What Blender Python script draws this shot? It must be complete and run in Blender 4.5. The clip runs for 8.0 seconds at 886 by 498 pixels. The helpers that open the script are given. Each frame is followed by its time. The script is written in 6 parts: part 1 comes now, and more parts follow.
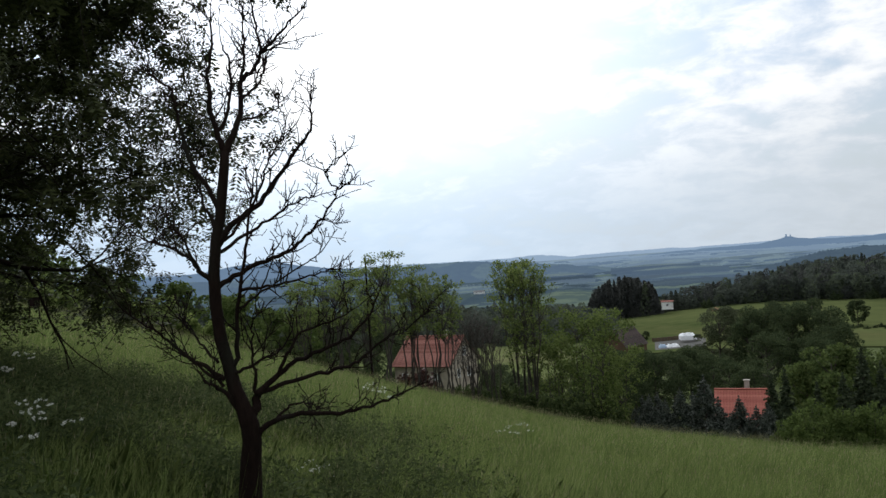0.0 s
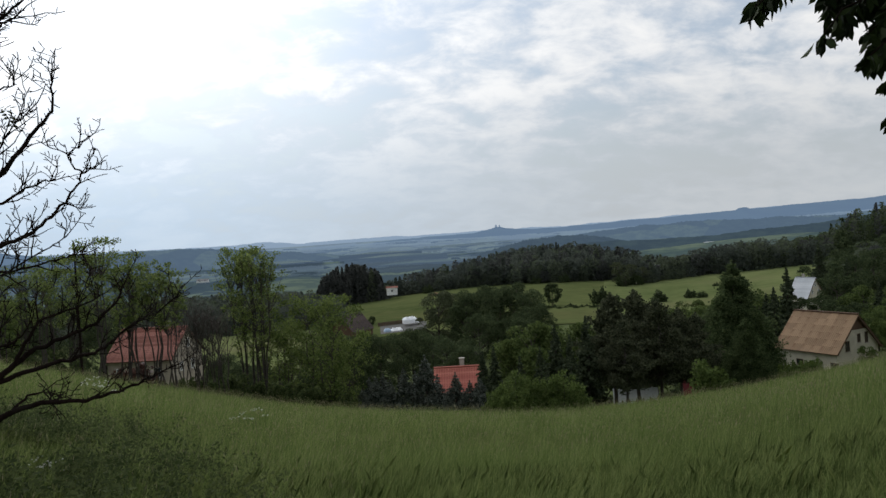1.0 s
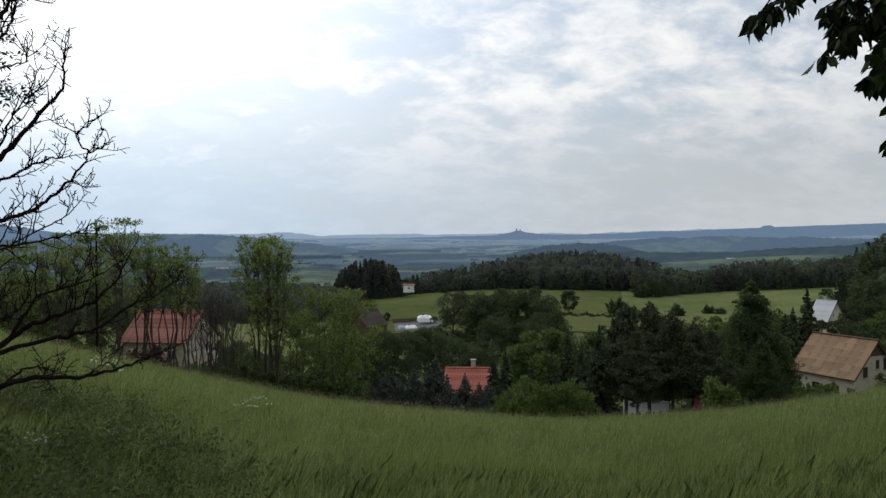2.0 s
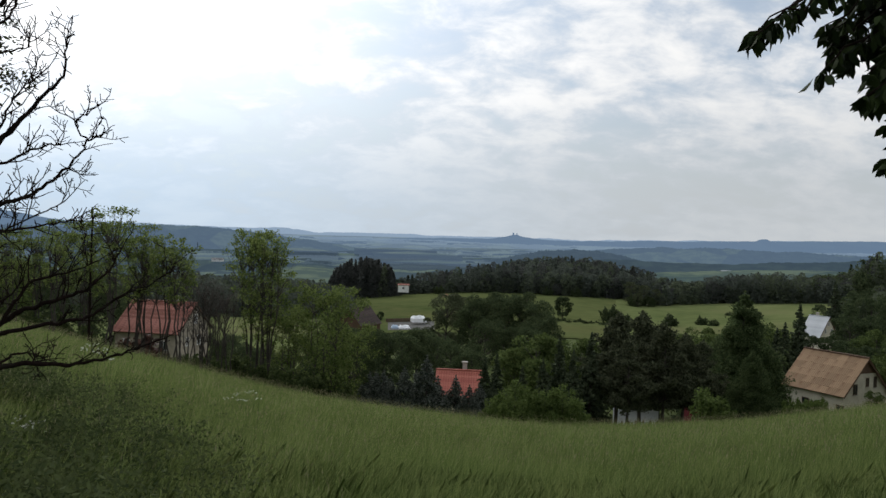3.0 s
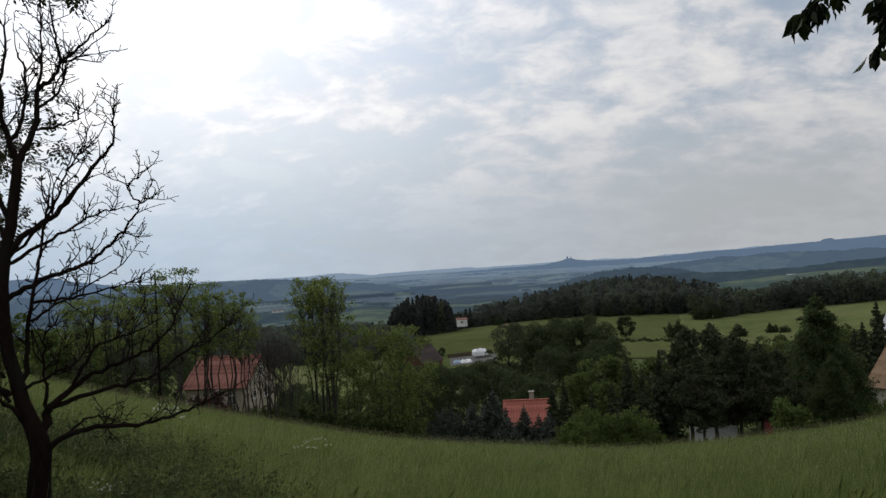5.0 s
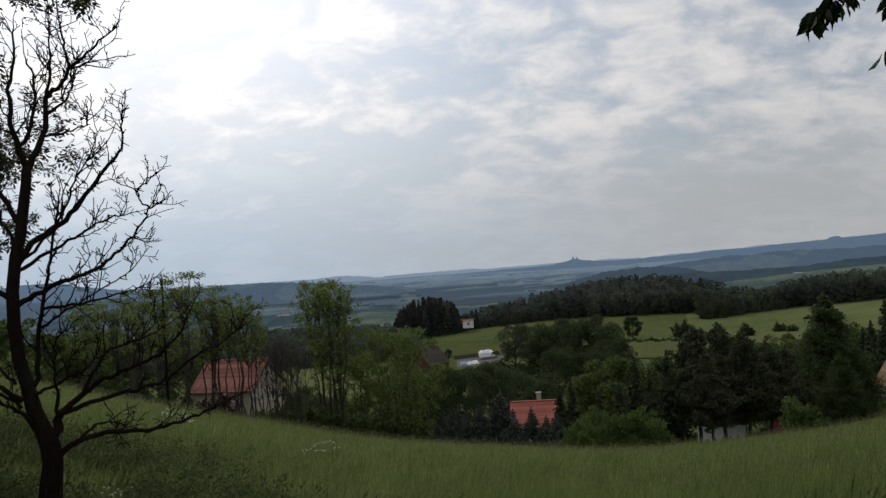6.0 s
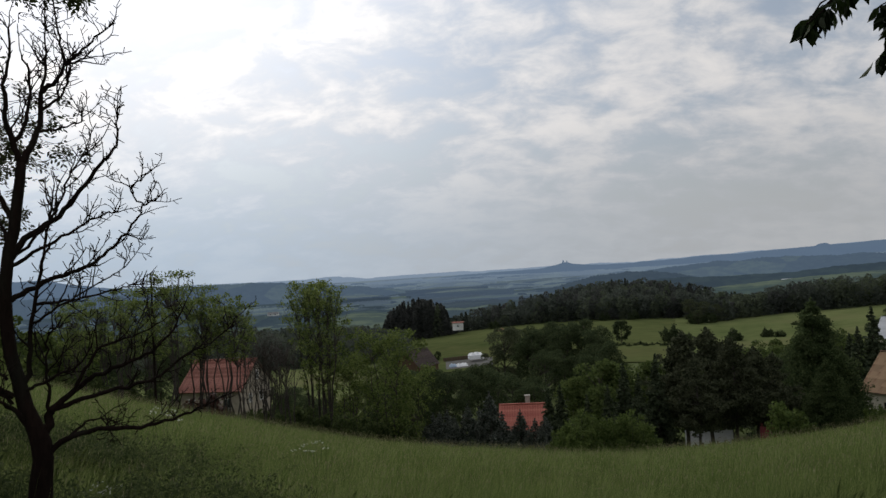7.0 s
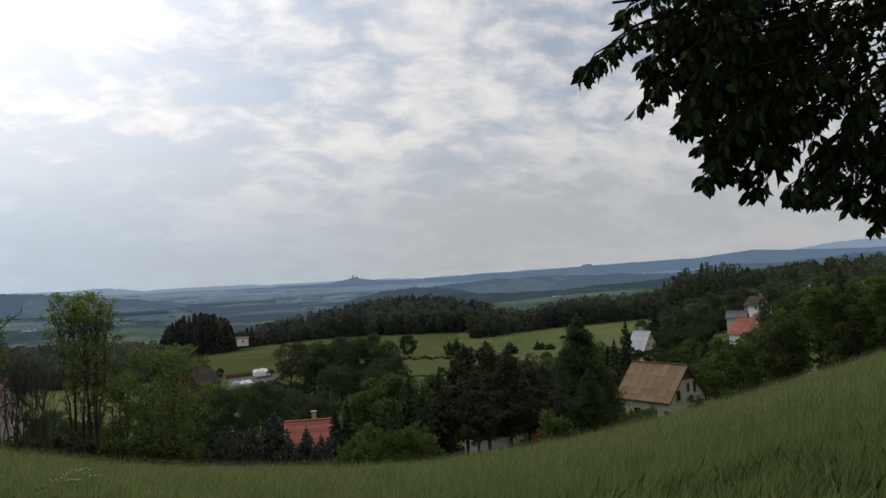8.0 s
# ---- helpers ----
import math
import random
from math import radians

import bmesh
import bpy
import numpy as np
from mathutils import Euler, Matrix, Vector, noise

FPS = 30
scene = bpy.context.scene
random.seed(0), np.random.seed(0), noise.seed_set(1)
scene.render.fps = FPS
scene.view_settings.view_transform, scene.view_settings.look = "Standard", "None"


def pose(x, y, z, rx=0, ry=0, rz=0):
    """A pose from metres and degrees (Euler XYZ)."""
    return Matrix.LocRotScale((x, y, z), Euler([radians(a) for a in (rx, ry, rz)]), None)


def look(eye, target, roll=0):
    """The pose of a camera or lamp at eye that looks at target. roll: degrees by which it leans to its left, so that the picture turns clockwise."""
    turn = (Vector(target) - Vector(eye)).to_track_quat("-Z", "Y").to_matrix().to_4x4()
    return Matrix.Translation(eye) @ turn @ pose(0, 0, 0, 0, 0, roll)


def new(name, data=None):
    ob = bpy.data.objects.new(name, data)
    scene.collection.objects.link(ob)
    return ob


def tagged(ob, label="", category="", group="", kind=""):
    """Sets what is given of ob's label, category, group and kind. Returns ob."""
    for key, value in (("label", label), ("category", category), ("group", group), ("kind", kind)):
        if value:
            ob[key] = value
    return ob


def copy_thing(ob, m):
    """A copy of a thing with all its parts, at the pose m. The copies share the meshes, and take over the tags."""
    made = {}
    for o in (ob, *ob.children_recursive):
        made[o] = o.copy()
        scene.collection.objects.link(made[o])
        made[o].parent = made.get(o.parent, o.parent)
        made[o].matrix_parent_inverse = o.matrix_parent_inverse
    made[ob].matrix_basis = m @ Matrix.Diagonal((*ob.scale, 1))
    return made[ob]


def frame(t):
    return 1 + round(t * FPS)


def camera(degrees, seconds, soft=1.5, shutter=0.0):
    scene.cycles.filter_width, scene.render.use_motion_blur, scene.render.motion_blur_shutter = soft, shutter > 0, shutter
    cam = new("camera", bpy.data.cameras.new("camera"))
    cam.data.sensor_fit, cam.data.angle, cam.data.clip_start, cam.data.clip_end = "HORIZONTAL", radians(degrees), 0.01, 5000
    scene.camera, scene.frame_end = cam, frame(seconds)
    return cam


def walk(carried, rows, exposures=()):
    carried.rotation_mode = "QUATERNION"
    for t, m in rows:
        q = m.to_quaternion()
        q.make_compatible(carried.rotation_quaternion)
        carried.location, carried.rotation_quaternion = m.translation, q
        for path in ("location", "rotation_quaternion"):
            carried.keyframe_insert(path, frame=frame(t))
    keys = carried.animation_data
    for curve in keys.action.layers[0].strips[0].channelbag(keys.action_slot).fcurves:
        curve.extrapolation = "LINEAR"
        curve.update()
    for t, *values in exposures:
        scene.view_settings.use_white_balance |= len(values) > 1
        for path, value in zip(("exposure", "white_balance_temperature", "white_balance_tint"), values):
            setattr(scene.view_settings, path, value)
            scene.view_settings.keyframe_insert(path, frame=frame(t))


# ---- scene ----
cam = camera(62.0, 8.0, soft=1.5)
PATH = [
    (0, pose(0.000, 0.470, 1.663, 91.50, 3.99, 17.58)),
    (0.2, pose(-0.060, 0.340, 1.674, 90.86, 3.41, 8.31)),
    (0.5, pose(-0.110, 0.020, 1.681, 90.00, 3.26, -1.70)),
    (1, pose(-0.082, -0.090, 1.666, 89.10, 3.73, -3.33)),
    (1.5, pose(0.047, -0.068, 1.658, 89.09, 2.37, -2.36)),
    (3, pose(0.087, -0.084, 1.662, 89.26, -1.87, -2.04)),
    (3.5, pose(0.047, 0.010, 1.667, 89.32, -0.04, -0.22)),
    (4, pose(0.090, -0.076, 1.638, 90.62, 2.04, 0.00)),
    (4.5, pose(0.107, -0.025, 1.629, 91.56, 2.99, 1.55)),
    (6, pose(0.067, 0.002, 1.640, 92.05, 4.10, 2.59)),
    (6.5, pose(0.088, 0.044, 1.620, 91.97, 4.16, 3.75)),
    (6.8, pose(0.070, 0.010, 1.626, 92.08, 3.80, 3.68)),
    (7, pose(0.043, -0.027, 1.630, 92.16, 3.43, 1.83)),
    (7.5, pose(-0.092, -0.108, 1.649, 92.36, 3.35, -5.55)),
    (8, pose(-0.028, -0.112, 1.622, 92.45, 2.59, -14.42)),
]
walk(cam, PATH, [(0.0, 0.22, 6400, 10), (0.4, -0.08, 6250, 11), (1.0, 0.02, 6450, 10), (1.5, 0.05, 6480, 10), (3.5, 0.08, 6520, 10),
                 (4.5, -0.15, 6560, 11), (6.5, -0.35, 6650, 12), (7.2, -0.35, 6650, 12), (8.0, -0.21, 6650, 12)])

# ---------------------------------------------------------------- light
EYE = 1.65
SUN_AZ, SUN_EL = 27.0, 38.0      # degrees to the left of straight ahead, and up


def polar(az, r, z=0.0):
    """A place by its bearing (degrees to the left of straight ahead), distance and height."""
    a = radians(az)
    return Vector((-r * math.sin(a), r * math.cos(a), z))


def sight(az, r, el):
    """The place at distance r that the eye sees at bearing az and elevation el."""
    return polar(az, r, EYE + r * math.tan(radians(el)))


def build_world():
    world = bpy.data.worlds.new("overcast_sky")
    scene.world = world
    world.use_nodes = True
    nt = world.node_tree
    nd, ln = nt.nodes, nt.links
    nd.clear()

    def math_node(op, a, b=None, clamp=False):
        n = nd.new("ShaderNodeMath")
        n.operation, n.use_clamp = op, clamp
        for i, v in enumerate((a, b)):
            if v is None:
                continue
            if isinstance(v, (int, float)):
                n.inputs[i].default_value = v
            else:
                ln.new(v, n.inputs[i])
        return n.outputs[0]

    def mix(fac, a, b):
        n = nd.new("ShaderNodeMix")
        n.data_type = "RGBA"
        for sock, v in ((n.inputs[0], fac), (n.inputs[6], a), (n.inputs[7], b)):
            if isinstance(v, (int, float)):
                sock.default_value = v
            elif isinstance(v, tuple):
                sock.default_value = (*v, 1)
            else:
                ln.new(v, sock)
        return n.outputs[2]

    def ramp(v, *stops):
        n = nd.new("ShaderNodeValToRGB")
        n.color_ramp.interpolation = "EASE"
        while len(n.color_ramp.elements) < len(stops):
            n.color_ramp.elements.new(0.5)
        for e, (p, g) in zip(n.color_ramp.elements, stops):
            e.position, e.color = p, (g, g, g, 1)
        ln.new(v, n.inputs[0])
        return n.outputs[0]

    def noise_tex(vec, scale, detail=6, rough=0.55, distort=0.0):
        n = nd.new("ShaderNodeTexNoise")
        n.inputs["Scale"].default_value = scale
        n.inputs["Detail"].default_value = detail
        n.inputs["Roughness"].default_value = rough
        n.inputs["Distortion"].default_value = distort
        ln.new(vec, n.inputs["Vector"])
        return n.outputs[0]

    sky = nd.new("ShaderNodeTexSky")
    sky.sky_type, sky.sun_disc = "NISHITA", False
    sky.sun_elevation, sky.sun_rotation = radians(SUN_EL), radians(-SUN_AZ)
    sky.air_density, sky.dust_density = 1.2, 1.5
    blue = nd.new("ShaderNodeVectorMath")
    blue.operation = "SCALE"
    blue.inputs[3].default_value = 0.1
    ln.new(sky.outputs[0], blue.inputs[0])

    co = nd.new("ShaderNodeTexCoord")
    sep = nd.new("ShaderNodeSeparateXYZ")
    ln.new(co.outputs["Generated"], sep.inputs[0])
    up = math_node("MAXIMUM", sep.outputs[2], 0.0)
    # a flat layer of cloud overhead, seen in perspective
    flat = math_node("ADD", up, 0.42)
    comb = nd.new("ShaderNodeCombineXYZ")
    ln.new(math_node("DIVIDE", sep.outputs[0], flat), comb.inputs[0])
    ln.new(math_node("DIVIDE", sep.outputs[1], flat), comb.inputs[1])
    turn = nd.new("ShaderNodeMapping")
    turn.inputs["Rotation"].default_value = (0, 0, radians(9))
    turn.inputs["Scale"].default_value = (0.85, 1.1, 1)
    turn.inputs["Location"].default_value = (3.1, 0.4, 0)
    ln.new(comb.outputs[0], turn.inputs[0])
    big = noise_tex(turn.outputs[0], 2.6, 4, 0.5, 0.3)
    fine = noise_tex(turn.outputs[0], 9.0, 8, 0.6, 0.25)
    body = math_node("ADD", math_node("MULTIPLY", big, 0.45), math_node("MULTIPLY", fine, 0.55))
    bright = ramp(body, (0.37, 0.0), (0.63, 1.0))
    cover = ramp(body, (0.38, 0.6), (0.53, 1.0))
    cloud = mix(bright, (0.480, 0.560, 0.665), (0.945, 0.945, 0.94))
    seen = mix(cover, blue.outputs[0], cloud)
    # the veil of thin cloud lit from behind by the sun
    way = nd.new("ShaderNodeVectorMath")
    way.operation = "DOT_PRODUCT"
    ln.new(co.outputs["Generated"], way.inputs[0])
    way.inputs[1].default_value = Vector((-math.sin(radians(SUN_AZ)) * math.cos(radians(SUN_EL)),
                                          math.cos(radians(SUN_AZ)) * math.cos(radians(SUN_EL)), math.sin(radians(SUN_EL))))
    near = math_node("MAXIMUM", way.outputs["Value"], 0.0)
    glow = math_node("MULTIPLY", math_node("POWER", near, 8.0), 1.35)
    # milky air over the horizon
    low = ramp(up, (0.03, 1.0), (0.24, 0.0))
    aside = ramp(math_node("ADD", math_node("MULTIPLY", sep.outputs[0], 0.8), 0.5), (0.1, 0.0), (0.9, 1.0))
    veil = mix(aside, (0.455, 0.580, 0.715), (0.545, 0.580, 0.605))
    seen = mix(math_node("MULTIPLY", low, 0.85), seen, veil)
    lit = nd.new("ShaderNodeVectorMath")
    lit.operation = "SCALE"
    ln.new(seen, lit.inputs[0])
    ln.new(math_node("ADD", 0.90, glow), lit.inputs[3])
    bg = nd.new("ShaderNodeBackground")
    bg.inputs[1].default_value = 1.0
    ln.new(lit.outputs[0], bg.inputs[0])
    out = nd.new("ShaderNodeOutputWorld")
    ln.new(bg.outputs[0], out.inputs[0])


build_world()
sun = new("sun", bpy.data.lights.new("sun", "SUN"))
sun.data.energy, sun.data.angle, sun.data.color = 0.9, radians(14), (1.0, 0.96, 0.9)
sun.matrix_world = look(sight(SUN_AZ, 50, SUN_EL), (0, 0, EYE))

# ---------------------------------------------------------------- materials
def material(name, dark, light, rough=0.85, scale=6.0, fine=60.0, bump=0.15, vary="", translucent=0.0, metal=0.0,
             stain=None, stain_scale=1.2, gloss=0.3, spread=0.35, stretch=(1, 1, 1), depth=0.02):
    """A matt surface whose colour wanders from dark to light at two scales. vary: 'island' or 'object' shifts each piece."""
    m = bpy.data.materials.new(name)
    m.use_nodes = True
    nd, ln = m.node_tree.nodes, m.node_tree.links
    nd.clear()
    out = nd.new("ShaderNodeOutputMaterial")
    bsdf = nd.new("ShaderNodeBsdfPrincipled")
    bsdf.inputs["Roughness"].default_value = rough
    bsdf.inputs["Metallic"].default_value = metal
    bsdf.inputs["Specular IOR Level"].default_value = gloss
    co = nd.new("ShaderNodeTexCoord")
    mp = nd.new("ShaderNodeMapping")
    mp.inputs["Scale"].default_value = stretch
    ln.new(co.outputs["Object"], mp.inputs[0])

    def tex(sc, detail):
        n = nd.new("ShaderNodeTexNoise")
        n.inputs["Scale"].default_value, n.inputs["Detail"].default_value = sc, detail
        n.inputs["Roughness"].default_value = 0.6
        ln.new(mp.outputs[0], n.inputs["Vector"])
        return n.outputs[0]

    def two(op, a, b):
        n = nd.new("ShaderNodeMath")
        n.operation = op
        for i, v in enumerate((a, b)):
            if isinstance(v, (int, float)):
                n.inputs[i].default_value = v
            else:
                ln.new(v, n.inputs[i])
        return n.outputs[0]

    broad, grain = tex(scale, 4), tex(fine, 3)
    v = two("ADD", two("MULTIPLY", broad, 0.6), two("MULTIPLY", grain, 0.4))
    if vary == "island":
        g = nd.new("ShaderNodeNewGeometry")
        v = two("ADD", v, two("MULTIPLY", two("SUBTRACT", g.outputs["Random Per Island"], 0.5), spread))
    if vary == "object":
        g = nd.new("ShaderNodeObjectInfo")
        v = two("ADD", v, two("MULTIPLY", two("SUBTRACT", g.outputs["Random"], 0.5), spread))
    rp = nd.new("ShaderNodeValToRGB")
    low, high = (0.37, 0.63) if translucent else (0.3, 0.7)
    rp.color_ramp.elements[0].position, rp.color_ramp.elements[0].color = low, (*dark, 1)
    rp.color_ramp.elements[1].position, rp.color_ramp.elements[1].color = high, (*light, 1)
    ln.new(v, rp.inputs[0])
    colour = rp.outputs[0]
    if stain:
        sp = nd.new("ShaderNodeValToRGB")
        sp.color_ramp.elements[0].position, sp.color_ramp.elements[1].position = 0.5, 0.68
        ln.new(tex(stain_scale, 6), sp.inputs[0])
        mx = nd.new("ShaderNodeMix")
        mx.data_type = "RGBA"
        ln.new(sp.outputs[0], mx.inputs[0])
        ln.new(colour, mx.inputs[6])
        mx.inputs[7].default_value = (*stain, 1)
        colour = mx.outputs[2]
    ln.new(colour, bsdf.inputs["Base Color"])
    if bump:
        bp = nd.new("ShaderNodeBump")
        bp.inputs["Strength"].default_value, bp.inputs["Distance"].default_value = bump, depth
        ln.new(grain, bp.inputs["Height"])
        ln.new(bp.outputs[0], bsdf.inputs["Normal"])
    shader = bsdf.outputs[0]
    if translucent:
        tl = nd.new("ShaderNodeBsdfTranslucent")
        ln.new(colour, tl.inputs[0])
        mx = nd.new("ShaderNodeMixShader")
        mx.inputs[0].default_value = translucent
        ln.new(shader, mx.inputs[1])
        ln.new(tl.outputs[0], mx.inputs[2])
        shader = mx.outputs[0]
    ln.new(shader, out.inputs[0])
    return m


def distance_material(name, wood, field, sky, haze_part, scale, woods=0.66):
    """Land far off: woods and fields in patches, haze painted in as bluish glow."""
    m = bpy.data.materials.new(name)
    m.use_nodes = True
    nd, ln = m.node_tree.nodes, m.node_tree.links
    nd.clear()
    co = nd.new("ShaderNodeTexCoord")
    mp = nd.new("ShaderNodeMapping")
    mp.inputs["Scale"].default_value = (0.55 * scale, 0.42 * scale, 0.2 * scale)
    mp.inputs["Rotation"].default_value = (0, 0, 0.3)
    ln.new(co.outputs["Object"], mp.inputs[0])
    patch = nd.new("ShaderNodeTexVoronoi")
    patch.inputs["Scale"].default_value = 1.0
    ln.new(mp.outputs[0], patch.inputs["Vector"])
    which = nd.new("ShaderNodeSeparateColor")
    ln.new(patch.outputs["Color"], which.inputs[0])
    pick = nd.new("ShaderNodeValToRGB")
    pick.color_ramp.interpolation = "CONSTANT"
    pick.color_ramp.elements[0].color = (*wood, 1)
    pick.color_ramp.elements[1].position, pick.color_ramp.elements[1].color = woods, (*field, 1)
    ln.new(which.outputs[0], pick.inputs[0])
    ns = nd.new("ShaderNodeTexNoise")
    ns.inputs["Scale"].default_value, ns.inputs["Detail"].default_value = 5.0, 10
    ln.new(mp.outputs[0], ns.inputs["Vector"])
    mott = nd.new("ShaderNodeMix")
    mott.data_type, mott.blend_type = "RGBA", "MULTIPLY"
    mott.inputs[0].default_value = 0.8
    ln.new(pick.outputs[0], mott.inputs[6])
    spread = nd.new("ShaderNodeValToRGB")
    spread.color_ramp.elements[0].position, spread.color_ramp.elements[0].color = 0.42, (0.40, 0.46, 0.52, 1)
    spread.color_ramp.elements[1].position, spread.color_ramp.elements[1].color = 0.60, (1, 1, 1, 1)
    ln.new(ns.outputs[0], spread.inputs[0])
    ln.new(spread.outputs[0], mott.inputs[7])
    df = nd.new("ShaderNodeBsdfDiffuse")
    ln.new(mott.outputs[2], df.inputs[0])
    # the painted haze: part of the surface glows in the air's colour
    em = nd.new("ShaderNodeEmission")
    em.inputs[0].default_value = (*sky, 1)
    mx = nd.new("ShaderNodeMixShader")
    mx.inputs[0].default_value = haze_part
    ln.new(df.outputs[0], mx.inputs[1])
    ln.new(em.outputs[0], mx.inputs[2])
    out = nd.new("ShaderNodeOutputMaterial")
    ln.new(mx.outputs[0], out.inputs[0])
    return m


M = dict(
    meadow=material("meadow_soil", (0.050, 0.068, 0.022), (0.100, 0.122, 0.044), 0.95, 0.12, 3.0, 0.5, depth=0.2, gloss=0.05),
    grass=material("grass", (0.060, 0.090, 0.024), (0.226, 0.270, 0.092), 0.7, 0.8, 3.2, 0, "island", 0.5, spread=0.45, gloss=0.12),
    straw=material("grass_heads", (0.19, 0.175, 0.095), (0.35, 0.31, 0.19), 0.8, 0.3, 4, 0, "island", 0.35, gloss=0.1),
    weed=material("weed_leaves", (0.040, 0.057, 0.021), (0.098, 0.122, 0.048), 0.8, 0.7, 3, 0, "island", 0.4, spread=0.4, gloss=0.08),
    flower=material("flower_white", (0.50, 0.52, 0.44), (0.70, 0.70, 0.64), 0.7, 5, 40, 0, "island", 0.3),
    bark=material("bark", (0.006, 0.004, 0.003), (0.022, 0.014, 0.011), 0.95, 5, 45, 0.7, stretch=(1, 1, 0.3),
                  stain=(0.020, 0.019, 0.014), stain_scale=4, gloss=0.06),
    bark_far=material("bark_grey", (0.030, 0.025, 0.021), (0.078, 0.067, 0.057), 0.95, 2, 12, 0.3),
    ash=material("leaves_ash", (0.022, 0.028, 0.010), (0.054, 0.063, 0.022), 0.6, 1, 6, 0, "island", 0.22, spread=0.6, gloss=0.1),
    # cherry leaves near black: the dense backlit crown's shade is in the colour
    cherry=material("leaves_cherry_shaded", (0.010, 0.017, 0.006), (0.030, 0.045, 0.014), 0.6, 2, 10, 0, "island", 0.12, spread=0.6, gloss=0.05),
    spring=material("leaves_light", (0.084, 0.120, 0.032), (0.215, 0.262, 0.084), 0.8, 0.4, 3, 0, "island", 0.55, spread=0.4, gloss=0.08),
    mid=material("leaves_mid", (0.060, 0.090, 0.024), (0.130, 0.172, 0.052), 0.8, 0.4, 3, 0, "island", 0.42, spread=0.4, gloss=0.08),
    deep=material("leaves_deep", (0.044, 0.062, 0.022), (0.092, 0.116, 0.042), 0.8, 0.4, 3, 0, "island", 0.35, spread=0.4, gloss=0.08),
    spruce=material("needles_dark", (0.034, 0.046, 0.026), (0.086, 0.106, 0.058), 0.8, 0.5, 4, 0, "island", 0.15, spread=0.4, gloss=0.08),
    bluespruce=material("needles_blue", (0.030, 0.040, 0.030), (0.160, 0.174, 0.146), 0.8, 0.5, 4, 0, "island", 0.12, spread=0.5, gloss=0.1),
    reddish=material("leaves_copper", (0.05, 0.022, 0.018), (0.11, 0.05, 0.035), 0.6, 0.5, 4, 0, "island", 0.2, spread=0.5),
    # the next two: leaf colours lifted and greyed, distance haze painted in
    wood_hazy=material("wood_hazy", (0.074, 0.088, 0.074), (0.116, 0.134, 0.106), 0.9, 0.03, 0.4, 0, "island", 0.5, spread=0.15, gloss=0.02),
    pine_hazy=material("pine_hazy", (0.062, 0.066, 0.062), (0.088, 0.094, 0.086), 0.9, 0.03, 0.4, 0, "island", 0.5, spread=0.15, gloss=0.02),
    field=material("pasture", (0.046, 0.064, 0.023), (0.112, 0.126, 0.050), 0.95, 0.016, 0.12, 0, gloss=0.0, stain=(0.122, 0.118, 0.052), stain_scale=0.011),
    tile=material("clay_tile", (0.19, 0.068, 0.048), (0.30, 0.125, 0.095), 0.8, 1.6, 12, 0.3, "object", spread=0.8,
                  stain=(0.12, 0.050, 0.038), stain_scale=2.2),
    tile_red=material("painted_tile", (0.33, 0.095, 0.070), (0.44, 0.150, 0.110), 0.75, 0.8, 12, 0.3, "object", spread=0.4),
    tile_orange=material("orange_tile", (0.25, 0.082, 0.055), (0.35, 0.13, 0.085), 0.8, 0.8, 12, 0.3, "object", spread=0.4),
    tan=material("tan_sheet", (0.175, 0.110, 0.060), (0.31, 0.205, 0.118), 0.8, 0.7, 8, 0.2, "object", spread=0.24,
                 stain=(0.115, 0.056, 0.028), stain_scale=1.3, stretch=(1.2, 0.3, 0.3)),
    slate=material("grey_roof", (0.10, 0.105, 0.11), (0.17, 0.175, 0.185), 0.7, 1, 10, 0.2, "object", spread=0.3),
    brownroof=material("brown_roof", (0.040, 0.029, 0.026), (0.085, 0.062, 0.054), 0.8, 1, 10, 0.2, "object", spread=0.3),
    tin=material("pale_tin", (0.34, 0.36, 0.385), (0.46, 0.48, 0.50), 0.6, 0.6, 6, 0.1, "object", spread=0.3, metal=0.2),
    cream=material("cream_plaster", (0.46, 0.42, 0.33), (0.62, 0.57, 0.46), 0.9, 0.6, 20, 0.2, stain=(0.40, 0.36, 0.28), stain_scale=0.5),
    white=material("white_plaster", (0.62, 0.62, 0.60), (0.80, 0.80, 0.78), 0.9, 0.6, 20, 0.2, stain=(0.52, 0.51, 0.48), stain_scale=0.5),
    glass=material("window_glass", (0.015, 0.018, 0.02), (0.035, 0.04, 0.045), 0.12, 1, 4, 0),
    timber=material("dark_timber", (0.06, 0.035, 0.022), (0.13, 0.075, 0.045), 0.8, 1.5, 20, 0.3, stretch=(1, 1, 0.2)),
    brick=material("chimney_brick", (0.30, 0.27, 0.23), (0.45, 0.42, 0.37), 0.9, 3, 20, 0.3),
    redpaint=material("red_boards", (0.11, 0.014, 0.018), (0.19, 0.030, 0.034), 0.7, 1, 12, 0.2),
    asphalt=material("asphalt", (0.045, 0.045, 0.048), (0.085, 0.085, 0.09), 0.9, 0.6, 20, 0.2),
    foil=material("white_foil", (0.78, 0.79, 0.80), (0.90, 0.905, 0.91), 0.4, 1, 6, 0.3, depth=0.1),
    bluefoil=material("blue_foil", (0.30, 0.40, 0.52), (0.45, 0.55, 0.66), 0.5, 1, 6, 0.3),
    soil=material("ploughed_bank", (0.07, 0.05, 0.035), (0.13, 0.095, 0.07), 0.95, 0.5, 5, 0.3),
)
# the deep leaves again, greyed a little: haze painted into the colour
M["deep_hazy"] = material("leaves_deep_hazy", (0.044, 0.062, 0.030), (0.088, 0.112, 0.052), 0.85, 0.2, 2, 0, "island", 0.42, spread=0.4, gloss=0.03)
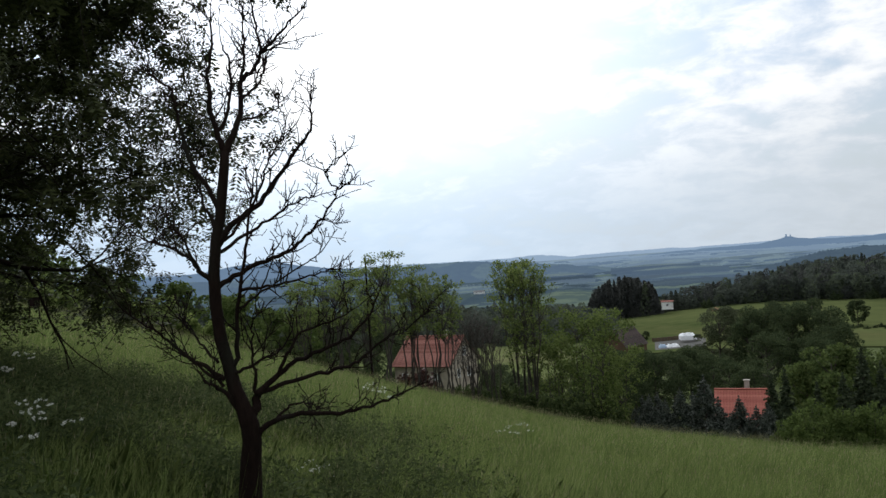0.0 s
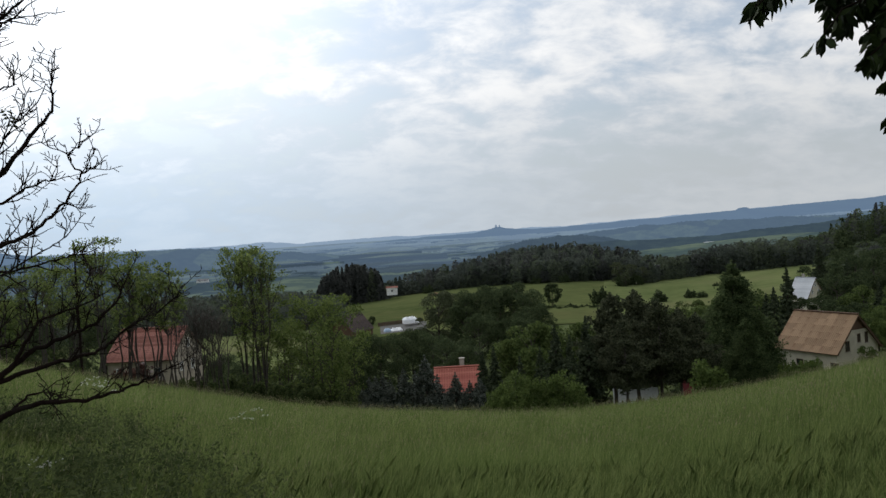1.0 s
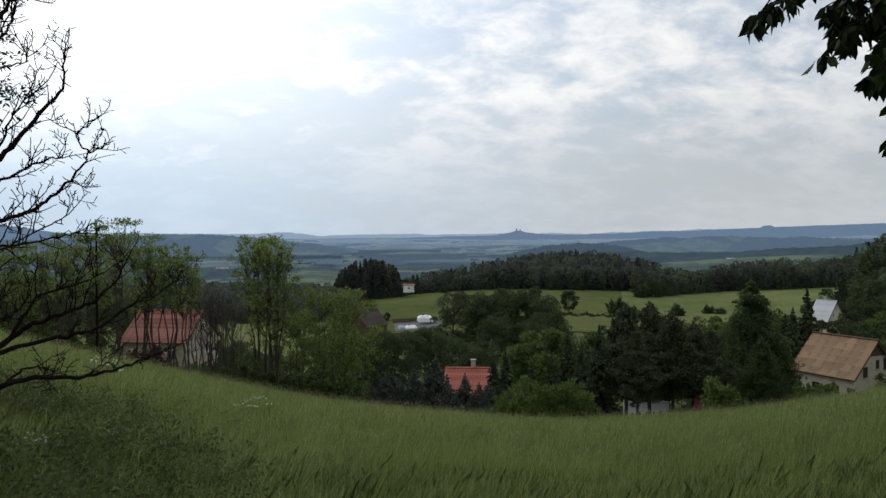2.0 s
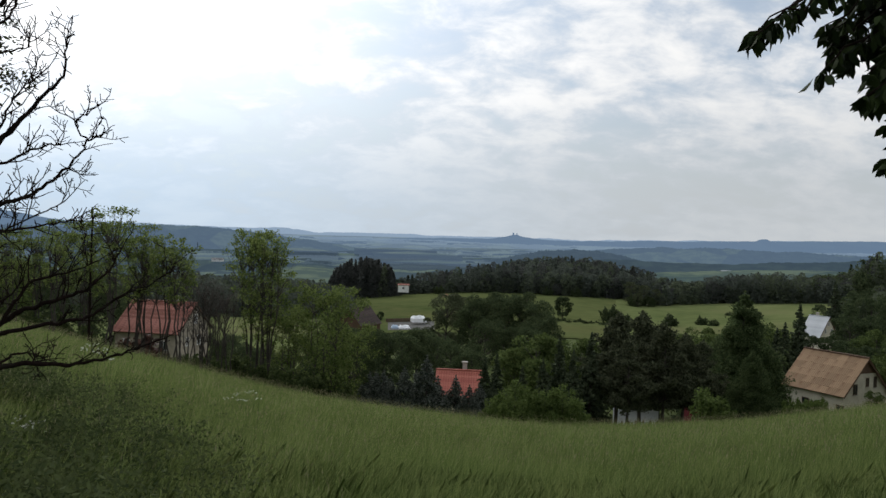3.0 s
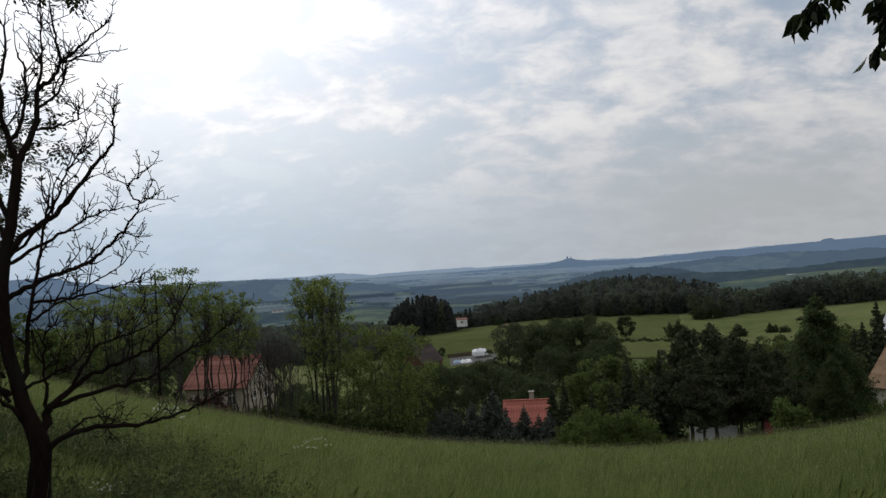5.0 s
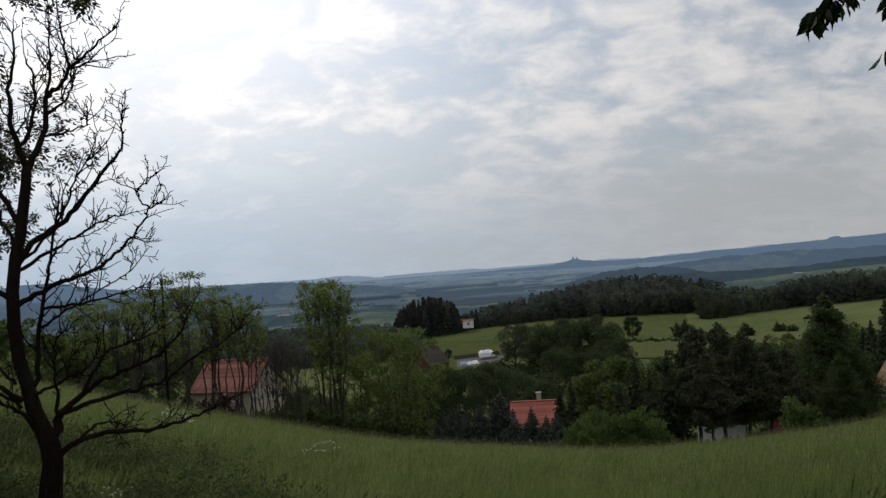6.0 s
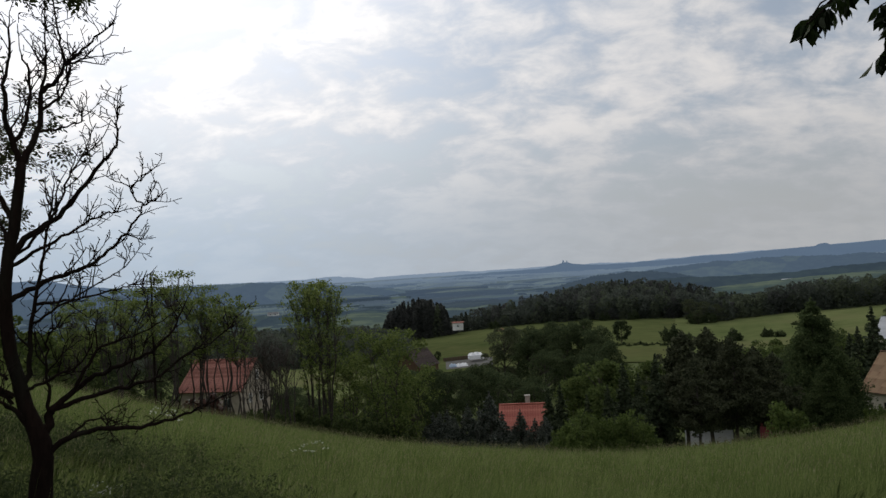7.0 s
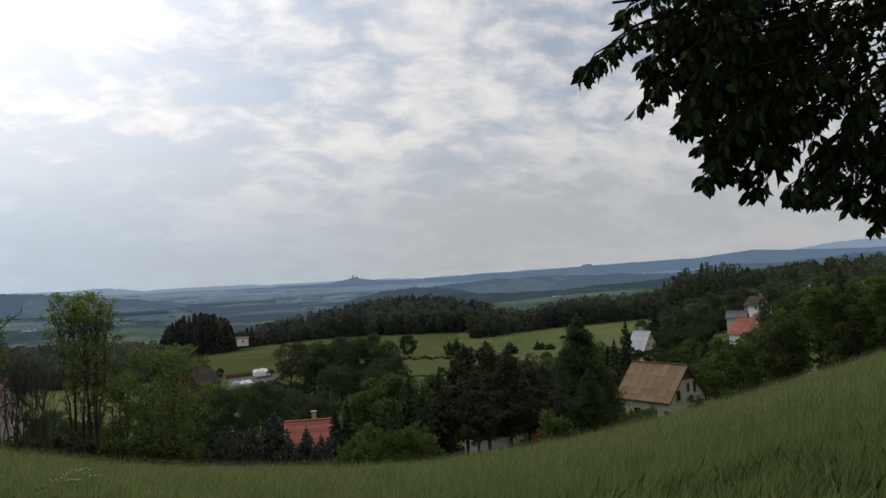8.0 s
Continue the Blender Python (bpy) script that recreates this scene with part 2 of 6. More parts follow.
M["willow"] = material("leaves_willow", (0.066, 0.080, 0.044), (0.118, 0.134, 0.074), 0.85, 0.2, 2, 0, "island", 0.42, spread=0.4, gloss=0.03)
M["heap"] = material("orange_earth", (0.15, 0.095, 0.055), (0.24, 0.155, 0.095), 0.95, 0.5, 4, 0.3, gloss=0.05)
M["dull_plaster"] = material("dull_plaster", (0.28, 0.24, 0.185), (0.42, 0.37, 0.29), 0.9, 0.6, 20, 0.2, stain=(0.22, 0.18, 0.14), stain_scale=0.5)
M["grass_tuft"] = material("grass_tussock", (0.084, 0.130, 0.028), (0.242, 0.295, 0.106), 0.7, 0.7, 4.0, 0, "island", 0.55, spread=0.4, gloss=0.12)
M["apron"] = material("worn_apron", (0.048, 0.047, 0.042), (0.090, 0.088, 0.080), 0.9, 0.1, 1.5, 0.2)
M["field_light"] = material("pasture_light", (0.068, 0.092, 0.033), (0.148, 0.166, 0.070), 0.95, 0.02, 0.15, 0, gloss=0.0, stain=(0.125, 0.125, 0.06), stain_scale=0.014)
M["mid_light"] = material("leaves_maple", (0.066, 0.098, 0.026), (0.165, 0.205, 0.062), 0.8, 0.4, 3, 0, "island", 0.45, spread=0.4, gloss=0.08)
M["garden"] = material("leaves_garden", (0.052, 0.077, 0.024), (0.112, 0.146, 0.047), 0.8, 0.4, 3, 0, "island", 0.42, spread=0.4, gloss=0.06)
M["larch"] = material("leaves_larch", (0.046, 0.068, 0.028), (0.098, 0.128, 0.054), 0.85, 0.2, 2, 0, "island", 0.4, spread=0.4, gloss=0.03)
M["needles"] = material("needles_pine", (0.038, 0.045, 0.025), (0.092, 0.102, 0.058), 0.8, 0.5, 4, 0, "island", 0.3, spread=0.5, gloss=0.08)
M["twig"] = material("twigs_grey", (0.060, 0.050, 0.046), (0.120, 0.102, 0.094), 0.9, 2, 12, 0, "island", spread=0.5, gloss=0.05)
# olive leaves, lifted for painted haze like the other far woods
M["wood_olive_hazy"] = material("wood_olive_hazy", (0.084, 0.102, 0.070), (0.124, 0.148, 0.094), 0.9, 0.03, 0.4, 0, "island", 0.5, spread=0.15, gloss=0.02)
# glow colour of the haze painted into the far materials
HAZE_GLOW = (0.205, 0.305, 0.455)
M["land_1"] = distance_material("land_near", (0.034, 0.052, 0.036), (0.10, 0.13, 0.062), HAZE_GLOW, 0.20, 0.010, 0.8)
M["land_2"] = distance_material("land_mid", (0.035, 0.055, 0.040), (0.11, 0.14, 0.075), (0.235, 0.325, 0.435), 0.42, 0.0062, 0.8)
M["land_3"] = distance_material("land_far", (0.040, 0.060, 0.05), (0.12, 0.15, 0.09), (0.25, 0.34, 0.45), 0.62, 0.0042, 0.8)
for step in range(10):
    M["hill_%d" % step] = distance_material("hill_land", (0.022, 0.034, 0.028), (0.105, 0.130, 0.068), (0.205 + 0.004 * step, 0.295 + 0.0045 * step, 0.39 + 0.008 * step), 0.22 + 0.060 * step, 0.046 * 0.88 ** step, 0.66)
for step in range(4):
    M["copse_%d" % step] = distance_material("copse_far", (0.020, 0.032, 0.024), (0.032, 0.046, 0.030), HAZE_GLOW, (0.16, 0.27, 0.40, 0.52)[step], 0.03, 0.6)
M["field_far"] = distance_material("field_far", (0.062, 0.086, 0.038), (0.104, 0.128, 0.058), HAZE_GLOW, 0.15, 0.02, 0.5)
M["wood_belt"] = distance_material("wood_belt", (0.026, 0.040, 0.028), (0.05, 0.07, 0.035), HAZE_GLOW, 0.17, 0.02, 0.8)
M["ridge_2"] = distance_material("ridge_far", (0.020, 0.034, 0.030), (0.04, 0.06, 0.04), HAZE_GLOW, 0.60, 0.004, 0.8)
M["ridge_1"] = distance_material("ridge_mid", (0.022, 0.036, 0.027), (0.062, 0.084, 0.046), HAZE_GLOW, 0.39, 0.022, 0.72)
M["wood_mound"] = distance_material("wood_mound", (0.022, 0.034, 0.028), (0.034, 0.046, 0.032), HAZE_GLOW, 0.24, 0.03, 0.8)
M["field_haze"] = distance_material("field_haze", (0.070, 0.092, 0.050), (0.115, 0.135, 0.074), HAZE_GLOW, 0.32, 0.012, 0.5)
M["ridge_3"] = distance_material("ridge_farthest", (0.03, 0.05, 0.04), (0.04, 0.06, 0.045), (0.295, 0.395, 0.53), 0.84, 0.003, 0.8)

# ---------------------------------------------------------------- building blocks


def polys(name, v, material_=None, smooth=False):
    """A mesh of separate polygons: v has the shape (count, corners, 3)."""
    n, k = v.shape[:2]
    me = bpy.data.meshes.new(name)
    me.vertices.add(n * k)
    me.vertices.foreach_set("co", np.ascontiguousarray(v, dtype=np.float32).ravel())
    me.loops.add(n * k)
    me.loops.foreach_set("vertex_index", np.arange(n * k, dtype=np.int32))
    me.polygons.add(n)
    me.polygons.foreach_set("loop_start", np.arange(0, n * k, k, dtype=np.int32))
    me.update(calc_edges=True)
    if material_:
        me.materials.append(material_)
    return me


def solid(name, verts, faces, material_=None, smooth=False):
    me = bpy.data.meshes.new(name)
    me.from_pydata([tuple(p) for p in verts], [], faces)
    if smooth:
        me.polygons.foreach_set("use_smooth", [True] * len(me.polygons))
    if material_:
        me.materials.append(material_)
    me.update()
    return me


def part(name, me, parent, label="", m=None):
    ob = new(name, me)
    ob.parent = parent
    if m is not None:
        ob.matrix_basis = m
    return tagged(ob, label)


def from_bmesh(name, bm, material_, bevel=0.0):
    if bevel:
        bmesh.ops.bevel(bm, geom=list(bm.edges), offset=bevel, segments=1, affect="EDGES", profile=0.7)
    me = bpy.data.meshes.new(name)
    bm.to_mesh(me)
    bm.free()
    me.materials.append(material_)
    return me


def block(bm, x0, x1, y0, y1, z0, z1, m=None):
    got = bmesh.ops.create_cube(bm, size=1)["verts"]
    bmesh.ops.transform(bm, verts=got, matrix=Matrix.Translation(((x0 + x1) / 2, (y0 + y1) / 2, (z0 + z1) / 2))
                        @ Matrix.Diagonal((x1 - x0, y1 - y0, z1 - z0, 1)))
    if m is not None:
        bmesh.ops.transform(bm, verts=got, matrix=m)
    return got


def block_mesh(name, material_, *size, bevel=0.0):
    bm = bmesh.new()
    block(bm, *size)
    return from_bmesh(name, bm, material_, bevel)


class Tubes:
    """Tapered branches joined into one mesh."""

    def __init__(self):
        self.v, self.f = [], []

    def add(self, pts, radii, sides=6):
        pts = [Vector(p) for p in pts]
        base = len(self.v)
        side = None
        for i, p in enumerate(pts):
            d = (pts[min(i + 1, len(pts) - 1)] - pts[max(i - 1, 0)]).normalized()
            if side is None:
                side = d.orthogonal().normalized()
            side = (side - d * side.dot(d)).normalized()
            other = d.cross(side)
            for k in range(sides):
                a = 2 * math.pi * k / sides
                self.v.append(p + (side * math.cos(a) + other * math.sin(a)) * radii[i])
        for i in range(len(pts) - 1):
            for k in range(sides):
                a, b = base + i * sides + k, base + i * sides + (k + 1) % sides
                self.f.append((a, b, b + sides, a + sides))
        end = base + (len(pts) - 1) * sides
        self.f.append(tuple(end + k for k in range(sides)))

    def mesh(self, name, material_):
        return solid(name, self.v, self.f, material_, True)


def smoothstep(a, b, x):
    t = np.clip((x - a) / (b - a), 0, 1)
    return t * t * (3 - 2 * t)


# ---------------------------------------------------------------- the lie of the land
# elevation angles of the ground from the eye: a row for each bearing, a column for each distance past the brow of the meadow
BEARINGS = [-60, -42, -32, -20, -12, -5, 8, 20, 40, 60]
DISTANCES = [46, 105, 150, 230, 300, 380, 460, 620, 1000]
LIE = [
    (-1.0, -2.5, -2.6, -2.4, -2.1, -1.9, -1.5, -1.0, -0.8),
    (-7.6, -7.8, -6.6, -4.6, -3.7, -2.9, -2.2, -1.3, -1.0),
    (-10.7, -10.9, -9.0, -6.6, -5.4, -4.4, -3.4, -2.6, -2.0),
    (-13.2, -13.6, -11.0, -8.2, -6.5, -5.2, -4.1, -3.0, -2.5),
    (-13.9, -14.4, -11.2, -8.3, -6.5, -5.1, -4.0, -2.6, -2.8),
    (-13.8, -14.4, -11.3, -8.2, -6.5, -5.0, -4.0, -3.2, -3.0),
    (-12.35, -13.0, -10.5, -8.2, -7.0, -5.6, -5.0, -4.3, -3.2),
    (-9.3, -10.1, -9.2, -7.6, -6.6, -5.6, -4.9, -4.2, -3.0),
    (-3.0, -4.4, -4.6, -4.6, -4.4, -4.0, -3.8, -3.3, -2.2),
    (3.0, 1.0, 0.5, 0.0, -0.5, -0.7, -1.0, -1.0, -0.8),
]
BROW = 40.0


def smooth_interp(x, xs, ys):
    """Monotone smooth interpolation of a table's rows (ys: count x any)."""
    xs, ys = np.asarray(xs, float), np.asarray(ys, float)
    m = np.gradient(ys, xs, axis=0)
    i = np.clip(np.searchsorted(xs, x) - 1, 0, len(xs) - 2)
    h = xs[i + 1] - xs[i]
    t = np.clip((x - xs[i]) / h, 0, 1)
    sh = (-1,) + (1,) * (ys.ndim - 1)
    t, h = t.reshape(sh), h.reshape(sh)
    return ((2 * t**3 - 3 * t**2 + 1) * ys[i] + (t**3 - 2 * t**2 + t) * h * m[i]
            + (-2 * t**3 + 3 * t**2) * ys[i + 1] + (t**3 - t**2) * h * m[i + 1])


def height(x, y):
    """The ground's height at places x, y (arrays)."""
    x, y = np.atleast_1d(np.asarray(x, float)), np.atleast_1d(np.asarray(y, float))
    r = np.maximum(np.hypot(x, y), 1e-3)
    az = np.degrees(np.arctan2(-x, y))
    rows = smooth_interp(np.clip(az, -60, 60), BEARINGS, LIE)
    # the meadow falls away evenly from the feet to the brow
    slope = np.tan(np.radians(rows[:, 0])) + EYE / BROW - 0.0035
    behind = smoothstep(60, 130, np.abs(az))
    slope = slope * (1 - behind) + 0.12 * behind
    meadow = slope * r + 0.10 * np.sin(x * 0.31 + 1.0) * np.sin(y * 0.27) * smoothstep(3, 12, r) * (1 - smoothstep(25, 40, r))
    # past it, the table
    j = np.clip(np.searchsorted(DISTANCES, r) - 1, 0, len(DISTANCES) - 2)
    d = np.asarray(DISTANCES, float)
    k = np.arange(len(r))
    t = np.clip((np.log(r) - np.log(d[j])) / (np.log(d[j + 1]) - np.log(d[j])), 0, 1)
    el = rows[k, j] * (1 - t) + rows[k, j + 1] * t
    el = el * (1 - behind) + 4.0 * behind
    beyond = EYE + r * np.tan(np.radians(el))
    w = smoothstep(BROW - 2, BROW + 16, r)
    return meadow * (1 - w) + beyond * w


def ground_at(az, r, lift=0.0):
    p = polar(az, r)
    p.z = float(height(p.x, p.y)[0]) + lift
    return p


def polar_sheet(name, radii, azs, zfun, material_, closed=False):
    rr, aa = np.meshgrid(radii, np.radians(azs), indexing="ij")
    x, y = -rr * np.sin(aa), rr * np.cos(aa)
    z = zfun(x.ravel(), y.ravel())
    v = np.stack([x.ravel(), y.ravel(), z], 1)
    n, m = rr.shape
    idx = np.arange(n * m).reshape(n, m)
    nxt = np.roll(idx, -1, 1) if closed else idx[:, 1:]
    cur = idx if closed else idx[:, :-1]
    f = np.stack([cur[:-1], cur[1:], nxt[1:], nxt[:-1]], -1).reshape(-1, 4)
    if closed:
        f = f.tolist() + [idx[0].tolist()]
        return solid(name, v.tolist(), f, material_, True)
    return solid(name, v.tolist(), f.tolist(), material_, True)


radii = np.concatenate([[0.05, 0.6, 1.2], np.geomspace(2, 60, 46), np.geomspace(62, 1000, 70), np.geomspace(1100, 4900, 14)])


def ground_height(x, y):
    r = np.hypot(x, y)
    return height(x, y) - 60 * smoothstep(960, 1500, r)


ground = new("ground", polar_sheet("ground", radii, np.arange(0, 360, 1.5), ground_height, M["meadow"], closed=True))
tagged(ground, "grassy hillside sloping down into a wide valley", "ground", kind="structure")


# ---------------------------------------------------------------- distant land
def fbm(x, y, seed=0.0, octaves=4):
    out, amp = np.zeros_like(x), 1.0
    for i in range(octaves):
        s = 2.0 ** i
        out += amp * np.sin(x * s + seed * 1.7 + 1.3 * np.sin(y * s * 0.7 + seed)) * np.cos(y * s * 1.1 - seed * 2.3 + i)
        amp *= 0.5
    return out / 2


def land(name, r0, r1, el0, el1, material_, label, rough, seed):
    def z(x, y):
        r = np.hypot(x, y)
        t = (np.log(r) - math.log(r0)) / (math.log(r1) - math.log(r0))
        az = np.degrees(np.arctan2(-x, y))
        side = 0.012 * np.clip(np.abs(az + 2) - 24, 0, 30)
        return EYE + r * np.tan(np.radians(el0 + (el1 - el0) * t + side * 0.6)) + rough * r * fbm(x / (r1 * 0.10), y / (r1 * 0.06), seed) * smoothstep(0, 0.3, t)
    ob = new(name, polar_sheet(name, np.geomspace(r0, r1, 40), np.linspace(-75, 75, 220), z, material_))
    return tagged(ob, label, "landscape", kind="structure")


# the backdrop materials from here on glow with painted haze
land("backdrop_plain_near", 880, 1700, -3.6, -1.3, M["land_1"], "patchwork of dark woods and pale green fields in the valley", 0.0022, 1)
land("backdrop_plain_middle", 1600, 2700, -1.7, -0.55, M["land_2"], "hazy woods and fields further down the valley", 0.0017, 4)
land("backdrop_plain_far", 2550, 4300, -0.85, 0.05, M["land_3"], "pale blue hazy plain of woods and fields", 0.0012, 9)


def ridge(name, r, tops, foot, material_, label, rough=0.05, depth=0.12, seed=3, trees=0.0):
    """A long hill: tops gives the elevation of its skyline at some bearings."""
    azs = np.linspace(tops[0][0], tops[-1][0], int((tops[-1][0] - tops[0][0]) * 13) + 20)
    top = np.interp(azs, [a for a, _ in tops], [e for _, e in tops])
    kern = np.hanning(5)
    top = np.convolve(np.pad(top, 2, mode="edge"), kern / kern.sum(), "valid")
    g = np.random.default_rng(seed)
    for width, part_of in ((3, 0.16), (9, 0.30), (31, 0.55), (91, 0.6)):
        window_ = np.hanning(width + 2)
        bumps = np.convolve(g.standard_normal(len(azs) + width + 1), window_ / np.sqrt((window_**2).sum()), "valid")
        top = top + rough * part_of * bumps[:len(azs)]
    top = top + trees * np.abs(g.standard_normal(len(azs)))
    steps = np.linspace(0, 1, 8)
    v, f = [], []
    for i, s in enumerate(steps):
        rr = r * (1 - depth * (1 - s) ** 1.2)
        el = foot + (top - foot) * math.sin(s * math.pi / 2)
        for a, e in zip(azs, el):
            v.append(tuple(polar(a, rr, EYE + rr * math.tan(radians(e)))))
    n = len(azs)
    for a, e in zip(azs, top):
        v.append(tuple(polar(a, r * 1.06, EYE + r * math.tan(radians(min(e, foot) - 0.5)))))
    for i in range(len(steps)):
        for k in range(n - 1):
            f.append((i * n + k, i * n + k + 1, (i + 1) * n + k + 1, (i + 1) * n + k))
    ob = new(name, solid(name, v, f, material_, True))
    return tagged(ob, label, "hills", kind="structure")


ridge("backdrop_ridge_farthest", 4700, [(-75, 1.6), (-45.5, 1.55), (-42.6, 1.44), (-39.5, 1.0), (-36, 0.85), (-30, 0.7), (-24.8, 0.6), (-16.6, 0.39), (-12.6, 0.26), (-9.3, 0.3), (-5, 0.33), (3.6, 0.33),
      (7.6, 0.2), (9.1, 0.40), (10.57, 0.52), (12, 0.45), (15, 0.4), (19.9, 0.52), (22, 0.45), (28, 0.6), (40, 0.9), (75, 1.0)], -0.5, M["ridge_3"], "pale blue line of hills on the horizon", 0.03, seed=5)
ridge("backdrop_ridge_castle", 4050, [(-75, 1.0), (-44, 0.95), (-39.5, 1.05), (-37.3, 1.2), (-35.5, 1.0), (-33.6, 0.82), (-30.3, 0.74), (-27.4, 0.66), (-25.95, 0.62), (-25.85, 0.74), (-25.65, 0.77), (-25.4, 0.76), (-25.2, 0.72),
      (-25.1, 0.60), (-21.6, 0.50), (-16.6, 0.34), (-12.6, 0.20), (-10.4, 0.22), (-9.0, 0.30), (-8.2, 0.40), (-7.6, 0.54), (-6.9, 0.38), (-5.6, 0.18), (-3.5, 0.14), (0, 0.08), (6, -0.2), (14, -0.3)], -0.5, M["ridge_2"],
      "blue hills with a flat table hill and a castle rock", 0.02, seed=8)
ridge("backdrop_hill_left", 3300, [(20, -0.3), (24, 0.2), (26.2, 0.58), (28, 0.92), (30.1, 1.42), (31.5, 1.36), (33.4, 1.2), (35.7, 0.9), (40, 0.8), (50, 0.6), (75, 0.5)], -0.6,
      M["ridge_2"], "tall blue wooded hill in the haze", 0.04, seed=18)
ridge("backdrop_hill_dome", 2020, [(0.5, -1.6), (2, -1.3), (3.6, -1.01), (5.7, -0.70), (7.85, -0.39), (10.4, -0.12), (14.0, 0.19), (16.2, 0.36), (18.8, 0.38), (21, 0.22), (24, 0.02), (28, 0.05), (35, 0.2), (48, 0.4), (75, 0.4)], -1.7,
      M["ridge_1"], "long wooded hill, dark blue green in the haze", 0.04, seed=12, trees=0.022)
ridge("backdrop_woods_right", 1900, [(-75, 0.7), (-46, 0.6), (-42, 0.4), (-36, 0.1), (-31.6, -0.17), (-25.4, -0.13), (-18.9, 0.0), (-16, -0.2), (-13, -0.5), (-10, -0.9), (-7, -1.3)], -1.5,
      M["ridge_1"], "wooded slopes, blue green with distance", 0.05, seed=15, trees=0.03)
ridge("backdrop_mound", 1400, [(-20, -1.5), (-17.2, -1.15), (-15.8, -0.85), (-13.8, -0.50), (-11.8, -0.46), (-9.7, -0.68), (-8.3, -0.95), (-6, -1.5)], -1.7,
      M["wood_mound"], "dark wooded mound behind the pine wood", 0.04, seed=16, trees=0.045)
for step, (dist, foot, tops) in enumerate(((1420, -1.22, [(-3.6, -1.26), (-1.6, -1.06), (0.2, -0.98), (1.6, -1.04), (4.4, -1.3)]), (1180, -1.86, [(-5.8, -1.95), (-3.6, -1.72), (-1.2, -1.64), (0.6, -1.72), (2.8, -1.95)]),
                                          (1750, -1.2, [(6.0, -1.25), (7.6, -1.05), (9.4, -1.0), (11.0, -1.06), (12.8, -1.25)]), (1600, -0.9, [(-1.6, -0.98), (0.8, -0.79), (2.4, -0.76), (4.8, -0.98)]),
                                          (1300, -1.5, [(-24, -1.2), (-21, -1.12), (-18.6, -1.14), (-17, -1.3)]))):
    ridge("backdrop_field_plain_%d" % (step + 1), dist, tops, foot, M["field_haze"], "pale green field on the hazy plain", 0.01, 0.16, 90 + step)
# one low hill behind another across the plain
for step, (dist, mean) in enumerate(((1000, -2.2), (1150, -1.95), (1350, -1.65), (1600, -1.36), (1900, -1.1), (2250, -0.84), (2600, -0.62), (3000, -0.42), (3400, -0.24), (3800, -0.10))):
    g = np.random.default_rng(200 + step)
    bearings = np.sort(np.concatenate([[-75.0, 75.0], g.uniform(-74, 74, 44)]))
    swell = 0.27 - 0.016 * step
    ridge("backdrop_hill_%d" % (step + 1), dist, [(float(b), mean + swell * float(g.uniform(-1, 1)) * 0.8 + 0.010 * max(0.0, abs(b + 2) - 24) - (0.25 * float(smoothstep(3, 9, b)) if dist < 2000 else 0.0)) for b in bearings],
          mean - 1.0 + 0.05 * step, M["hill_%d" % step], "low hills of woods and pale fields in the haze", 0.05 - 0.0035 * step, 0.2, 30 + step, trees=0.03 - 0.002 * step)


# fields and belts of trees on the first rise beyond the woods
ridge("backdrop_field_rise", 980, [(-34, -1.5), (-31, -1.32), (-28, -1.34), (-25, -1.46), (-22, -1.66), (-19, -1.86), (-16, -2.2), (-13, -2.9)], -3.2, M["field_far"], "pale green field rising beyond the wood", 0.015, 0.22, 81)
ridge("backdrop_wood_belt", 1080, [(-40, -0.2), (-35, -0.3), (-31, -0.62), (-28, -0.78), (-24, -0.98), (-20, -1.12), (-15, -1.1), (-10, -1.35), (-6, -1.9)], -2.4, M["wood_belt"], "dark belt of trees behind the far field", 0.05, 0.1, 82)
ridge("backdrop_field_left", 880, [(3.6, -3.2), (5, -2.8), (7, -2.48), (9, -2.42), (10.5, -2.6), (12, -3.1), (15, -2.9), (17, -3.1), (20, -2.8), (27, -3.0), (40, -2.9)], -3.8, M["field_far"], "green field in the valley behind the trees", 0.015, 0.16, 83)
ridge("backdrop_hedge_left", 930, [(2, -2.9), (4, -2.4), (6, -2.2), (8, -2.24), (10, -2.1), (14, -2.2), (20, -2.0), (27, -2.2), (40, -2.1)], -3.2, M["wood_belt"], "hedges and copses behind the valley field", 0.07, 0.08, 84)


def copses(name, label, count, rows, material_, seed):
    """Far copses and hedges: one object of long low mounds of trees with uneven tops. rows: distances and elevations from, to."""
    g = np.random.default_rng(seed)
    (r0, e0), (r1, e1) = rows
    v, f = [], []
    for k in range(count):
        t = g.uniform(0, 1)
        r, base = r0 * (r1 / r0) ** t, e0 + (e1 - e0) * t
        az, wide = g.uniform(-44, 34), g.uniform(0.5, 3.2) ** 1.15
        high = g.uniform(0.07, 0.19) * (1 - 0.4 * t) * min(1.0, 0.6 + wide * 0.2)
        n = max(8, int(wide * 9))
        u = np.linspace(-1, 1, n)
        top = base + high * (1 - np.abs(u) ** 3) ** 0.6 * (0.72 + 0.28 * np.convolve(g.uniform(-1, 1, n + 2), (0.3, 0.4, 0.3), "valid")) + 0.05 * u * g.uniform(-1, 1)
        first = len(v)
        for a, e in zip(az + u * wide / 2, top):
            for rr, ee in ((r * 0.985, base - 0.25), (r * 0.99, base + (e - base) * 0.7), (r, e), (r * 1.01, base - 0.3)):
                v.append(tuple(polar(a, rr, EYE + rr * math.tan(radians(ee)))))
        for i in range(n - 1):
            for j in range(3):
                p = first + i * 4 + j
                f.append((p, p + 4, p + 5, p + 1))
    return tagged(new(name, solid(name, v, f, material_, True)), label, "woods", kind="stuff")


